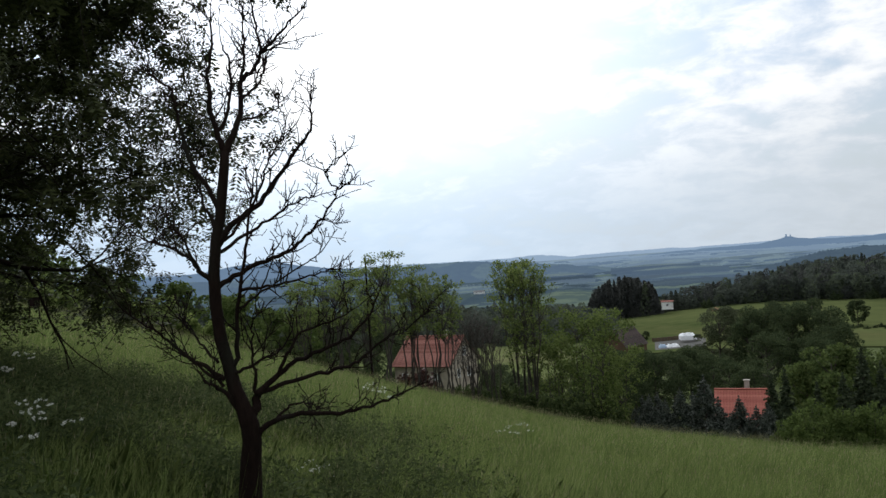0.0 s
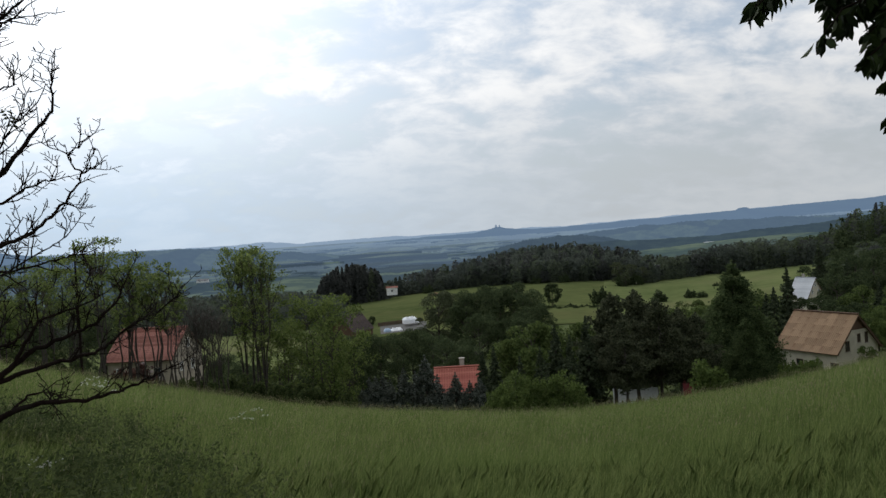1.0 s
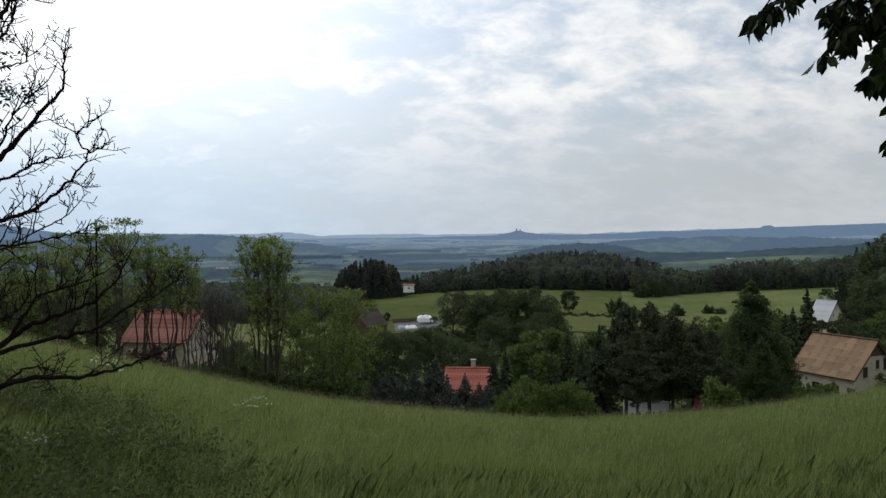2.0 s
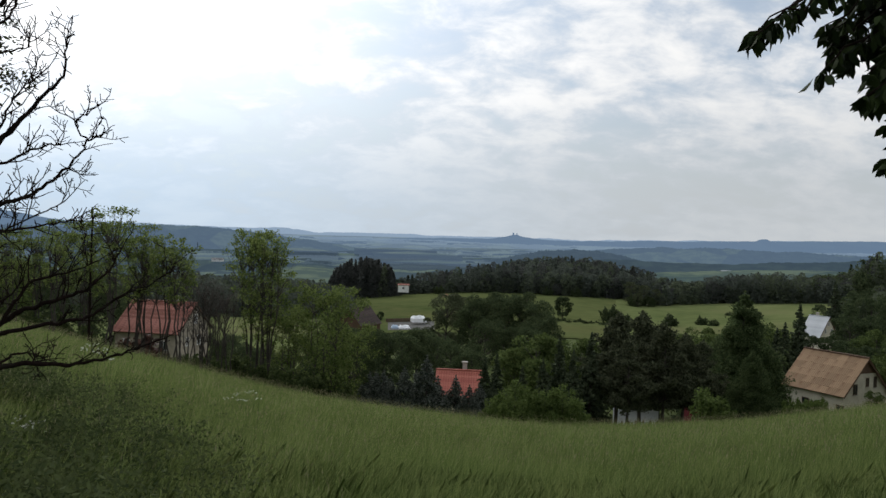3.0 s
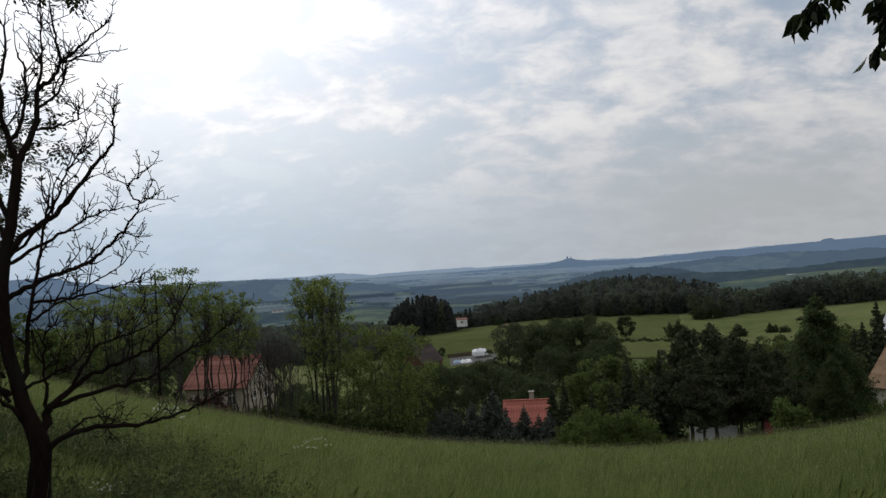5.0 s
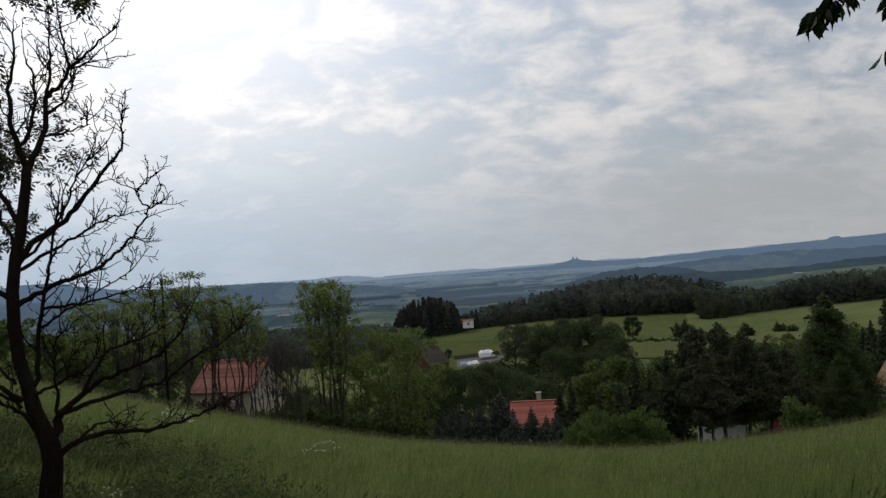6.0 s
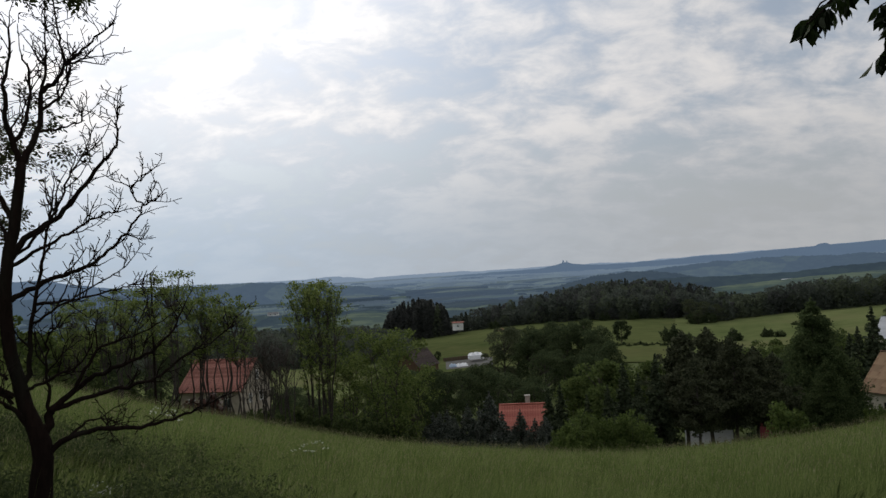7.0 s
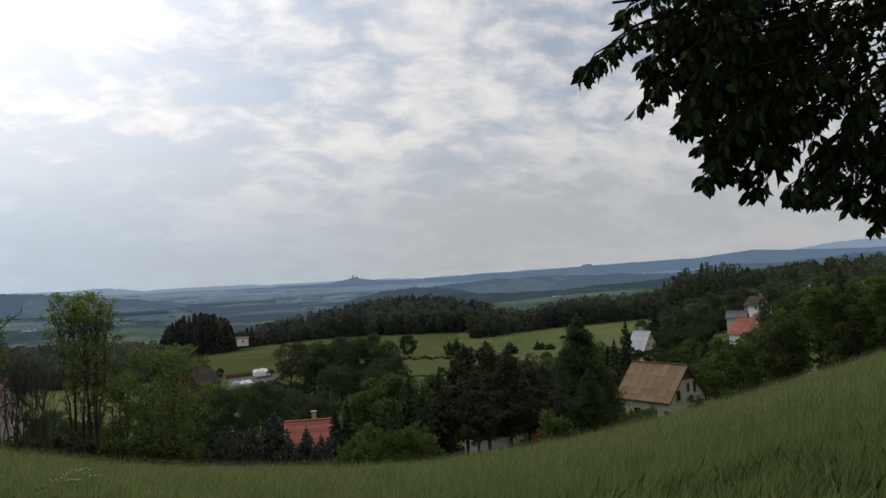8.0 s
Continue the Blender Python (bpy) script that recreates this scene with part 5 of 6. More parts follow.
# ---------------------------------------------------------------- the leafy tree behind it
def ash_tree():
    g = np.random.default_rng(5)
    root = tagged(new("ash_tree"), "large leafy ash tree, dark against the sky, on the meadow", "tree")
    root.location = ground_at(54.8, 11.5)
    tubes, tips = Tubes(), []
    tubes.add([(0, 0, -0.5), (0.05, 0, 1), (0.1, 0.1, 2.4), (0, 0.1, 4.5), (0.1, 0, 7), (0, 0, 8.6)], [0.28, 0.22, 0.18, 0.14, 0.08, 0.03], 9)
    for k in range(56):
        z = 2.0 + 6.5 * ((k + g.uniform(0, 1)) / 56) ** 1.35
        a = k * 2.4 + g.uniform(-0.4, 0.4)
        ln = (4.9 - 0.26 * abs(z - 4.4)) * g.uniform(0.39, 0.64)
        d = Vector((math.cos(a), math.sin(a), 0.16 if z > 3 else -0.04))
        grow(tubes, tips, Vector((0.05, 0.05, z)), d, ln, 0.06, 2, g, 0.8, 4, 5, 0.0, 0.15)
    tips = np.array([tuple(t) for t in tips])
    # leaves of eleven leaflets, in clumps with gaps between them
    wave = np.sin(tips[:, 0] * 2.3 + tips[:, 2] * 1.7) + np.sin(tips[:, 1] * 2.6 - tips[:, 2] * 2.1) + np.sin(tips[:, 0] * 1.1 - tips[:, 1] * 1.4)
    tips = tips[wave + g.normal(0, 0.5, len(tips)) > -0.9]
    count = 33000
    mid_ = tips[g.integers(0, len(tips), count)] + g.standard_normal((count, 3)) * np.array([0.13, 0.13, 0.10])
    way = g.standard_normal((count, 3)) * np.array([1, 1, 0.5]) - np.array([0, 0, 0.55])
    way /= np.linalg.norm(way, axis=1, keepdims=True)
    across = np.cross(way, np.array([0, 0, 1.0]) + 0.3 * g.standard_normal((count, 3)))
    across /= np.linalg.norm(across, axis=1, keepdims=True) + 1e-9
    long = g.uniform(0.16, 0.29, count)[:, None]
    quads = []
    for k in range(11):
        along, sgn = (k // 2 + 0.6) / 5.6, (k % 2) * 2 - 1
        p = mid_ + way * long * along
        d = (way * 0.55 + across * sgn + 0.2 * g.standard_normal((count, 3))) if k < 10 else way
        d = d / np.linalg.norm(d, axis=1, keepdims=True) * long * g.uniform(0.30, 0.42, (count, 1))
        o = np.cross(d, way + 0.6 * g.standard_normal((count, 3))) if k == 10 else way * long * 0.36
        o = o / (np.linalg.norm(o, axis=1, keepdims=True) + 1e-9) * long * 0.075
        quads.append(np.stack([p, p + d * 0.45 + o, p + d, p + d * 0.45 - o], 1))
    quads = np.concatenate(quads)
    w = quads[:, 0] + np.array(root.location)
    quads = quads[(w[:, 2] - EYE) / np.hypot(w[:, 0], w[:, 1]) > math.tan(radians(-2.4)) + g.normal(0, 0.012, len(quads))]
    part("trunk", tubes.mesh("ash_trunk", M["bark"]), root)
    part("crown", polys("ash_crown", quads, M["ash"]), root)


ash_tree()


# ---------------------------------------------------------------- the cherry whose branches hang in from the side
def cherry_tree():
    g = np.random.default_rng(23)
    root = tagged(new("cherry_tree"), "cherry tree with dark drooping leafy branches hanging over the view", "tree")
    foot = ground_at(-63, 6.0)
    root.location = foot
    inv = -foot
    tubes = Tubes()
    crown = Vector((0.1, 0.1, 3.2))
    tubes.add([(0, 0, -0.4), (0, 0.02, 0.8), (0.04, 0, 2.0), crown], [0.2, 0.16, 0.13, 0.11], 9)
    leaves = []
    # the hanging fringe: the lowest leaf tip at each bearing, with a gap between two boughs
    def fringe(az):
        return float(np.interp(az, [-60, -47, -45.3, -44.3, -42.3, -40.6, -40.2, -38.5, -38.0, -37.4, -36.4, -35.6, -34.6, -33.4, -32.9, -32.2, -31.4, -30.2, -29.4, -28.9, -27.6, -26.7, -25.4],
                               [-2, 0.5, 1.6, 0.9, 2.0, 2.4, 9.5, 10, 4.5, 4.8, 3.7, 6, 5.2, 4.8, 8, 8.1, 11, 12.2, 10.8, 16.5, 17, 14.6, 13.2]))

    def hang(az, r, el):
        return sight(az - 1.0, r, el) + Vector((-0.03, -0.11, -0.03)) + inv

    def leaf(p, d, size):
        d = d.normalized()
        s = d.cross(Vector(g.standard_normal(3))).normalized()
        nrm = s.cross(d)
        w = size * 0.205
        mid1, mid2 = p + d * size * 0.3, p + d * size * 0.68
        fold = nrm * size * 0.06
        tip = p + d * size - nrm * size * 0.12
        leaves.append((p, mid1 + s * w + fold, mid2 + s * w * 0.85 + fold, tip, mid2 - s * w * 0.85 + fold, mid1 - s * w + fold))

    def spray(a, b, radius, dens):
        """A hanging twig from a to b with leaves along it."""
        pts = []
        n = 6
        for i in range(n + 1):
            t = i / n
            p = a.lerp(b, t) + Vector((0, 0, 0.35 * (b - a).length * t * (1 - t))) + Vector(g.standard_normal(3)) * 0.012
            pts.append(p)
        tubes.add(pts, [radius * (1 - 0.8 * i / n) + 0.0015 for i in range(n + 1)], 5)
        ln = (b - a).length
        for k in range(int(dens * ln)):
            t = g.uniform(0.12, 1.0)
            i = min(int(t * n), n - 1)
            p = pts[i].lerp(pts[i + 1], t * n - i)
            out = Vector((g.normal(0, 0.38), g.normal(0, 0.38), -1.0 + g.normal(0, 0.25)))
            stalk = p + Vector((out.x, out.y, -0.5)) * 0.035
            leaf(stalk, out, g.uniform(0.052, 0.088))
        for k in range(5):
            leaf(pts[-1], Vector((g.normal(0, 0.6), g.normal(0, 0.6), -0.9)), g.uniform(0.062, 0.095))

    for k in range(520):
        az = g.uniform(-60, -27.2)
        el = fringe(az) + 2.2 + abs(g.normal(0, 1)) * 8.0
        if el > 38:
            continue
        # thinner towards the outer tip
        if az > -30.0 and g.uniform() > 0.16:
            continue
        if az < -41 and g.uniform() < 0.3:
            continue
        r = 3.0 + 0.055 * (-az - 26) + abs(g.normal(0, 0.75))
        b = hang(az, r, el)
        hub = b.lerp(crown, g.uniform(0.10, 0.18)) + Vector((0, 0, g.uniform(0.06, 0.24)))
        spray(hub, b, 0.006, 40)
    # the lowest sprays, one bunch after another along the fringe
    for az, el in ((-25.4, 13.2), (-26.2, 14.0), (-28.4, 17.0), (-29.4, 10.8), (-30.2, 12.2), (-31.2, 11.4), (-32.2, 8.1), (-32.6, 9.5), (-33.4, 4.8), (-34.0, 6.4), (-34.6, 5.2), (-35.4, 6.6), (-36.4, 3.7),
                   (-37.2, 5.2), (-37.9, 7.5), (-38.9, 2.9), (-40.2, 2.5), (-41.2, 3.0), (-42.3, 2.0), (-43.4, 1.6), (-44.3, 0.9), (-45.3, 1.6), (-46.4, 0.6), (-47.4, -0.2)):
        for k in range(4 if az < -30 else 2):
            b = hang(az + g.normal(0, 0.3), 3.25 + 0.05 * (-az - 26) + g.uniform(0, 0.25), el + 1.7 + abs(g.normal(0, 0.7)))
            spray(b.lerp(crown, 0.10) + Vector((0, 0, 0.15)), b, 0.006, 48)
    # main limbs reaching over
    for az, r, el, rad in ((-29.0, 3.3, 20, 0.012), (-32, 3.6, 23, 0.02), (-36, 3.8, 17, 0.02), (-40, 4.2, 15, 0.02), (-35, 3.9, 27, 0.03), (-44, 4.4, 11, 0.02),
                           (-46, 4.0, 16, 0.04), (-50, 4.4, 22, 0.04), (-41, 3.6, 28, 0.03)):
        b = sight(az, r, el) + inv
        pts = [crown.lerp(b, t) + Vector((0, 0, 0.5 * t * (1 - t))) + Vector(g.standard_normal(3)) * 0.03 * (0 < t < 1) for t in np.linspace(0, 1, 8)]
        tubes.add(pts, [rad * 1.6 * (1 - 0.85 * t) + 0.003 for t in np.linspace(0, 1, 8)], 6)
        for k in range(16 if az < -30 else 4):
            t = g.uniform(0.45, 1)
            p = pts[min(int(t * 7), 6)]
            q = p + Vector((g.normal(0, 0.22), g.normal(0, 0.22), -g.uniform(0.0, 0.25)))
            seen = q - inv
            if math.degrees(math.atan2(seen.z - EYE, seen.xy.length)) > fringe(math.degrees(math.atan2(-seen.x, seen.y))) + 2.5:
                spray(p, q, 0.005, 46)
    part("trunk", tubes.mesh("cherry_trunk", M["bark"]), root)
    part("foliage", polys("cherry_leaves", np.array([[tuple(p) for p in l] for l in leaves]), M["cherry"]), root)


cherry_tree()

# ---------------------------------------------------------------- trees below the meadow
scatter(broadleaf("ash_sapling", "slender ash with thin trunks and a sparse crown", 12.2, (2.2, 3.7), M["spring"], 0.14, 3600, 31, 0.45, 4, 0.5, blobs=60),
        [(24.8, 64, 0.84), (22.2, 60, 0.94), (20.9, 66, 0.97), (26.8, 66, 0.76), (29.0, 70, 0.72), (23.5, 70, 0.96), (28.0, 60, 0.62)], "slender trees along the meadow")
scatter(broadleaf("ash_sapling", "slender young ash with several thin trunks", 10.6, (1.9, 2.6), M["spring"], 0.14, 2600, 32, 0.55, 4, 0.5, blobs=50),
        [(18.5, 62, 1.03), (17.4, 60, 0.95), (19.7, 64, 1.01), (25.6, 58, 0.75)], "slender trees along the meadow")
scatter(broadleaf("tall_tree", "tall loosely leaved tree with several stems", 13.6, (2.4, 4.9), M["spring"], 0.15, 5200, 33, 0.38, 5, 0.5, blobs=80),
        [(12.3, 64, 1.04), (11.0, 62, 0.99)], "tall trees below the meadow")
scatter(broadleaf("dead_tree", "thin grey-brown tree with fine twigs and almost no leaves", 9.5, (1.6, 3.2), M["twig"], 0.04, 300, 34, 0.30, 3, 0.3, blobs=45, long=10.0),
        [(16.1, 66, 1.0), (15.3, 67, 0.98), (14.7, 61, 0.85), (16.7, 70, 0.9), (14.0, 60, 0.85), (15.7, 62, 0.9), (14.4, 68, 1.0)], "thin bare trees")
scatter(broadleaf("field_maple", "broad fresh green tree leafy to the ground", 9.0, (3.4, 4.3), M["mid_light"], 0.15, 8600, 35, 0.16, 5, 0.5, blobs=64),
        [(6.9, 60, 1.12), (9.2, 64, 0.92), (5.2, 66, 0.88)], "leafy trees below the meadow")
scatter(bush("undergrowth", "dense dark undergrowth below the trees", 2.2, 2.4, M["deep"], 0.17, 5500, 36),
        [(13.6, 60), (11.5, 60), (15.3, 64), (9.0, 57), (6.3, 58), (17.6, 70, 0.8), (24.8, 70), (26.5, 64), (28.5, 62), (31, 66), (4.8, 70, 0.8), (14.4, 76, 1.3), (12.8, 78, 1.3), (10.2, 75, 1.2), (16.2, 80, 1.1), (11.6, 84, 1.4), (13.6, 86, 1.4), (15.2, 84, 1.3)], "undergrowth along the meadow edge")
scatter(bush("copper_bush", "dark reddish shrub by the cottage", 1.2, 1.6, M["reddish"], 0.18, 1500, 37), [(19.9, 72, 1.8), (20.7, 73, 1.5), (13.2, 61, 0.7), (8.6, 59, 0.6), (11.8, 58, 0.5)], "reddish shrubs")
scatter(conifer("blue_spruce", "blue spruce with pale needle tips", 5.8, 2.4, M["bluespruce"], 15000, 38, 0.14, 0.02),
        [(3.8, 60, 0.42), (2.7, 58, 0.60), (1.6, 58, 0.55), (0.5, 58, 0.72), (-0.4, 60, 0.70), (-1.2, 57, 0.88), (-2.1, 60, 0.66), (-3.5, 56, 0.64), (-4.6, 57, 0.54), (-5.4, 60, 0.62), (-2.8, 55, 0.40), (-4.1, 55, 0.40), (2.1, 61, 0.66), (-5.0, 55, 0.45), (3.2, 62, 0.62)], "blue spruces by the red roof")
scatter(bush("hazel_bush", "broad light green hazel bush at the meadow edge", 1.9, 2.7, M["mid"], 0.11, 10000, 39), [(-8.4, 44, 0.92), (-11.6, 44, 0.90), (-7.0, 45, 0.66), (-10.0, 45, 0.74), (-12.5, 45, 0.64)], "hazel bushes at the meadow edge")
scatter(conifer("spruce", "tall dark spruce in a garden", 10.8, 2.5, M["spruce"], 8000, 40, 0.27, 0.04),
        [(-11.4, 70, 0.84), (-13.8, 72, 0.91), (-10.2, 66, 0.61), (-12.5, 68, 0.71), (-5.7, 74, 0.67), (-6.6, 78, 0.75), (-8.6, 84, 0.70), (-28.1, 128, 1.50), (-27.2, 124, 1.27), (-26.7, 132, 1.20),
         (-30.2, 250, 1.85), (-20.7, 105, 0.8), (-33.7, 150, 1.0), (-39.0, 165, 1.1), (-42.0, 130, 0.9), (-42.7, 180, 1.56), (-31.9, 235, 1.3)], "dark spruces in the gardens")
scatter(pine("pine", "broad dark pine with a ragged crown and bare lower trunk", 11.0, 3.5, M["needles"], 41),
        [(-15.7, 76, 1.12), (-17.5, 80, 1.18), (-19.2, 76, 1.0), (-20.6, 80, 0.94), (-16.6, 70, 0.80), (-21.8, 88, 0.95), (-18.4, 86, 1.1)], "dark pines above the lane")
scatter(conifer("larch", "tall feathery dark green larch in a garden", 16.5, 6.2, M["larch"], 54000, 42, 0.20, 0.02, -0.12, taper=0.8, fluff=1.9), [(-24.5, 96, 1.03), (-22.9, 100, 0.76), (-26.0, 98, 0.66), (-25.2, 90, 0.55)], "larches")
scatter(broadleaf("round_tree", "round dense green broadleaf tree", 13.5, (5.6, 6.0), M["deep_hazy"], 0.25, 13000, 43, 0.12, 1, 0.3, blobs=30),
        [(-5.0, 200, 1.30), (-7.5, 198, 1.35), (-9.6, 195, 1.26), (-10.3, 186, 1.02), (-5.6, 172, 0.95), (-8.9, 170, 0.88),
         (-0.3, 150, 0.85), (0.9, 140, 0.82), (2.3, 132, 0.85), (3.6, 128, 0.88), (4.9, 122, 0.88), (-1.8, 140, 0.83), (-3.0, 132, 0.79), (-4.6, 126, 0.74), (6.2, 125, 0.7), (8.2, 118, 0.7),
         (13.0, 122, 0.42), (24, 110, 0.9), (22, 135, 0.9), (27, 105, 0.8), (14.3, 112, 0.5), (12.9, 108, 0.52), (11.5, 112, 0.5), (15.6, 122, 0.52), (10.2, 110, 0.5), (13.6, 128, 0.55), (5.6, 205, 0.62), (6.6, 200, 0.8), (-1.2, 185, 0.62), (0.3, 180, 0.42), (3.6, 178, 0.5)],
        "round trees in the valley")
scatter(broadleaf("oak", "tall dark broadleaf tree with a lobed crown", 15.0, (4.8, 6.6), M["deep_hazy"], 0.26, 13000, 57, 0.12, 1, 0.3, blobs=26),
        [(-6.3, 206, 1.36), (-8.6, 206, 1.36), (-7.0, 176, 0.92), (-4.6, 196, 1.15), (-9.3, 182, 0.9), (5.0, 124, 0.78), (2.6, 136, 0.76), (-1.0, 152, 0.76)], "tall trees in the valley")
scatter(broadleaf("willow", "grey-green rounded willow in the valley", 14.0, (5.0, 6.4), M["willow"], 0.25, 13000, 53, 0.10, 1, 0.25, blobs=30), [(-2.5, 205, 1.28), (-3.6, 212, 1.21), (-16.5, 428, 0.98), (-17.5, 430, 0.86), (-18.3, 434, 0.72), (-17.0, 420, 0.6)], "willows in the valley")
scatter(broadleaf("orchard_tree", "light green garden tree", 8.5, (4.0, 3.7), M["garden"], 0.24, 10000, 44, 0.12, 1, 0.3, blobs=24),
        [(-8.0, 112, 1.38), (-9.6, 110, 1.62), (-11.2, 114, 1.57), (-12.8, 118, 1.5), (-14.6, 120, 1.5), (-16.7, 120, 1.5), (-18.8, 122, 1.5), (-20.6, 124, 1.51), (-21.8, 132, 1.52), (-24.6, 150, 1.5), (-26.1, 160, 1.4), (-23.2, 165, 1.5), (-25.6, 185, 1.5), (-21.4, 170, 1.5), (-26.7, 180, 1.3), (-19.6, 165, 1.4), (-17.5, 160, 1.3),
         (-27.5, 112, 0.6), (-31.3, 122, 0.8), (-35.5, 96, 0.8), (-34.6, 120, 0.9), (-32.8, 100, 0.34), (-33.5, 128, 0.8), (-32.8, 165, 1.1), (-34.6, 170, 0.95), (-35.6, 172, 0.82), (-36.4, 168, 0.72), (-37.3, 164, 0.66), (-37.5, 170, 0.9), (-38.2, 160, 1.1), (-39.6, 225, 1.5)], "garden trees of the village")
scatter(broadleaf("garden_tree", "dark green leafy tree in a village garden", 9.0, (3.9, 4.1), M["deep_hazy"], 0.25, 9000, 54, 0.1, 1, 0.3, blobs=26),
        [(-37.3, 105, 1), (-32.2, 135, 0.9), (-31.2, 205, 1.3), (-32.4, 210, 1.2), (-39.4, 190, 1.4), (-32.3, 250, 1.6), (-33.5, 275, 1.6), (-38.4, 262, 1.7), (-41.7, 250, 1.7), (-43.2, 236, 1.5), (-45.2, 230, 1.5), (-36.2, 300, 1.9), (-34.4, 320, 1.9), (-38.9, 240, 1.1), (-40.3, 230, 1.2), (-33.3, 300, 1.5), (-36, 330, 1.4), (-31.3, 260, 1.4), (-31.9, 330, 1.5), (-29.5, 290, 1.3), (-28.4, 240, 1.2), (-27.3, 190, 1), (-28.9, 198, 0.9), (-29.5, 196, 0.8), (-30.2, 190, 0.9), (-31, 168, 0.9)], "dark garden trees of the village")
scatter(broadleaf("lane_tree", "full leafy tree at the far edge of the meadow", 8.6, (3.3, 3.9), M["deep"], 0.20, 17000, 45, 0.06, 1, 0.25, blobs=44),
        [(-38.8, 78, 0.85), (-43.4, 74, 0.80), (-47.2, 72, 0.85), (-49.5, 70, 1.0), (-43, 95, 0.95), (-45.8, 90, 0.95)],
        "trees along the far meadow edge")
scatter(broadleaf("lane_tree", "loose light green tree at the far edge of the meadow", 8.8, (2.6, 4.0), M["mid"], 0.19, 9500, 52, 0.06, 2, 0.35, blobs=44),
        [(-36.5, 84, 0.72), (-41.3, 76, 1.0), (-42.4, 84, 0.9), (-45.2, 72, 0.85), (-39.5, 92, 1.05), (-44.2, 84, 1.0), (-37.8, 98, 0.9), (-34.2, 92, 0.55)],
        "trees along the far meadow edge")
scatter(bush("garden_bush", "small light green bush at the meadow edge", 1.4, 2.6, M["mid"], 0.14, 4200, 46), [(-22.6, 49, 1.0), (-29.2, 74, 0.9), (-28.8, 98, 1.1), (-29.5, 96, 1.0), (-28.8, 78, 0.9), (-27.9, 86, 1.0), (-35.2, 76, 0.8)], "bushes at the meadow edge")
scatter(bush("hedge_bush", "rounded hedge bush in the pasture", 3.6, 6.4, M["deep_hazy"], 0.5, 2600, 47),
        [(-15.0, 340, 1.3), (-16.0, 334, 0.95), (-19.4, 336, 1.0), (-21.6, 346, 0.8), (-22.4, 342, 0.65), (-16.8, 424, 1.25), (-17.8, 427, 1.1), (-12.4, 455, 1.0), (-1.9, 452, 1.0), (-10.3, 455, 1.0), (-25.2, 380, 0.9), (-23.4, 395, 0.5), (-24.1, 398, 0.6)],
        "hedge bushes in the pastures", sink=1.1)
scatter(bush("hedgerow_bush", "low dark bush in the hedgerow between two pastures", 1.5, 1.5, M["deep_hazy"], 0.3, 900, 58),
        [(-10.7 - 0.42 * k, 322 + 3 * (k % 3), 0.8 + 0.12 * (k * 7 % 4)) for k in range(17)], "hedgerow bushes between the pastures")
scatter(broadleaf("lone_tree", "single round tree standing in the pasture", 10.5, (4.2, 4.6), M["deep_hazy"], 0.6, 3600, 48, 0.15, 1, 0.25, blobs=30), [(-11.45, 336, 1.0), (2.6, 320, 0.40)], "single trees in the pasture")
scatter(bush("meadow_shrub", "light green shrub beyond the meadow's brow", 2.4, 2.8, M["spring"], 0.22, 4200, 49),
        [(43.5, 60, 1.0), (41, 58, 1.1), (38.6, 62, 1.2), (36.5, 64, 1.0), (46, 56, 1.0), (34.5, 62, 0.9), (48.5, 55, 1.0), (33, 68, 1.1)], "shrubs beyond the brow")
scatter(broadleaf("copse_tree", "broadleaf tree in the copse beyond the meadow", 9.5, (3.8, 4.2), M["mid"], 0.36, 6000, 50, 0.1, 1, 0.3, blobs=36),
        [(46, 80, 0.9), (43.0, 92, 0.9), (40.5, 84, 0.8), (37.8, 92, 0.9), (48.6, 76, 1.0), (52, 70, 1.0), (35.0, 96, 0.9), (32.6, 88, 0.9), (30.4, 96, 0.9), (28.4, 90, 0.9)], "copse beyond the meadow")
scatter(conifer("copse_spruce", "dark spruce in the copse", 10, 2.4, M["spruce"], 3500, 51, 0.5, 0.05), [(39.2, 110, 0.9), (34.0, 112, 1.0), (31.2, 108, 0.95), (29.4, 112, 1.0), (44.5, 105, 1.0)], "spruces in the copse")

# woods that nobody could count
forest("pine_wood", "dark pine wood standing above the pasture", (1.6, 6.6, 455, 520), 300, 21, 4.8, M["pine_hazy"], 61, "pine", per=420, edge=([1.4, 2.4, 3.4, 5.2, 6.8], [458, 500, 520, 510, 460]))
forest("mixed_wood", "long dark mixed wood along the top of the pastures", (-21.5, 1.4, 460, 660), 1500, 15, 4.4, M["wood_hazy"], 62, "mixed", per=330,
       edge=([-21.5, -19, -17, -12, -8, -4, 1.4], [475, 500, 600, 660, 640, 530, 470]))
forest("wood_edge", "leafy edge of the dark wood", (-21, -2.5, 456, 474), 260, 12, 4.4, M["wood_hazy"], 63, "leafy")
forest("wood_spur", "leafy spur of the wood running out between two pastures", (-25.5, -17.4, 424, 474), 230, 11, 4.4, M["wood_hazy"], 67, "leafy",
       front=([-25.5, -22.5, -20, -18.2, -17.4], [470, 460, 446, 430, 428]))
forest("valley_wood", "dark wood in the valley behind the cottage", (5, 26, 330, 520), 650, 13, 4.4, M["wood_hazy"], 64, "leafy")
forest("hedge_wood", "belt of leafy trees between two fields", (-31, -20.5, 462, 500), 260, 15, 4.4, M["wood_hazy"], 64, "leafy")
forest("village_wood", "woods on the slope behind the village", (-54, -27.5, 470, 640), 800, 16, 5.0, M["deep_hazy"], 65, "leafy")
forest("hilltop_wood", "tall dark wood on the rise behind the village", (-37.5, -30.5, 480, 560), 170, 24, 5.0, M["deep_hazy"], 69, "mixed")
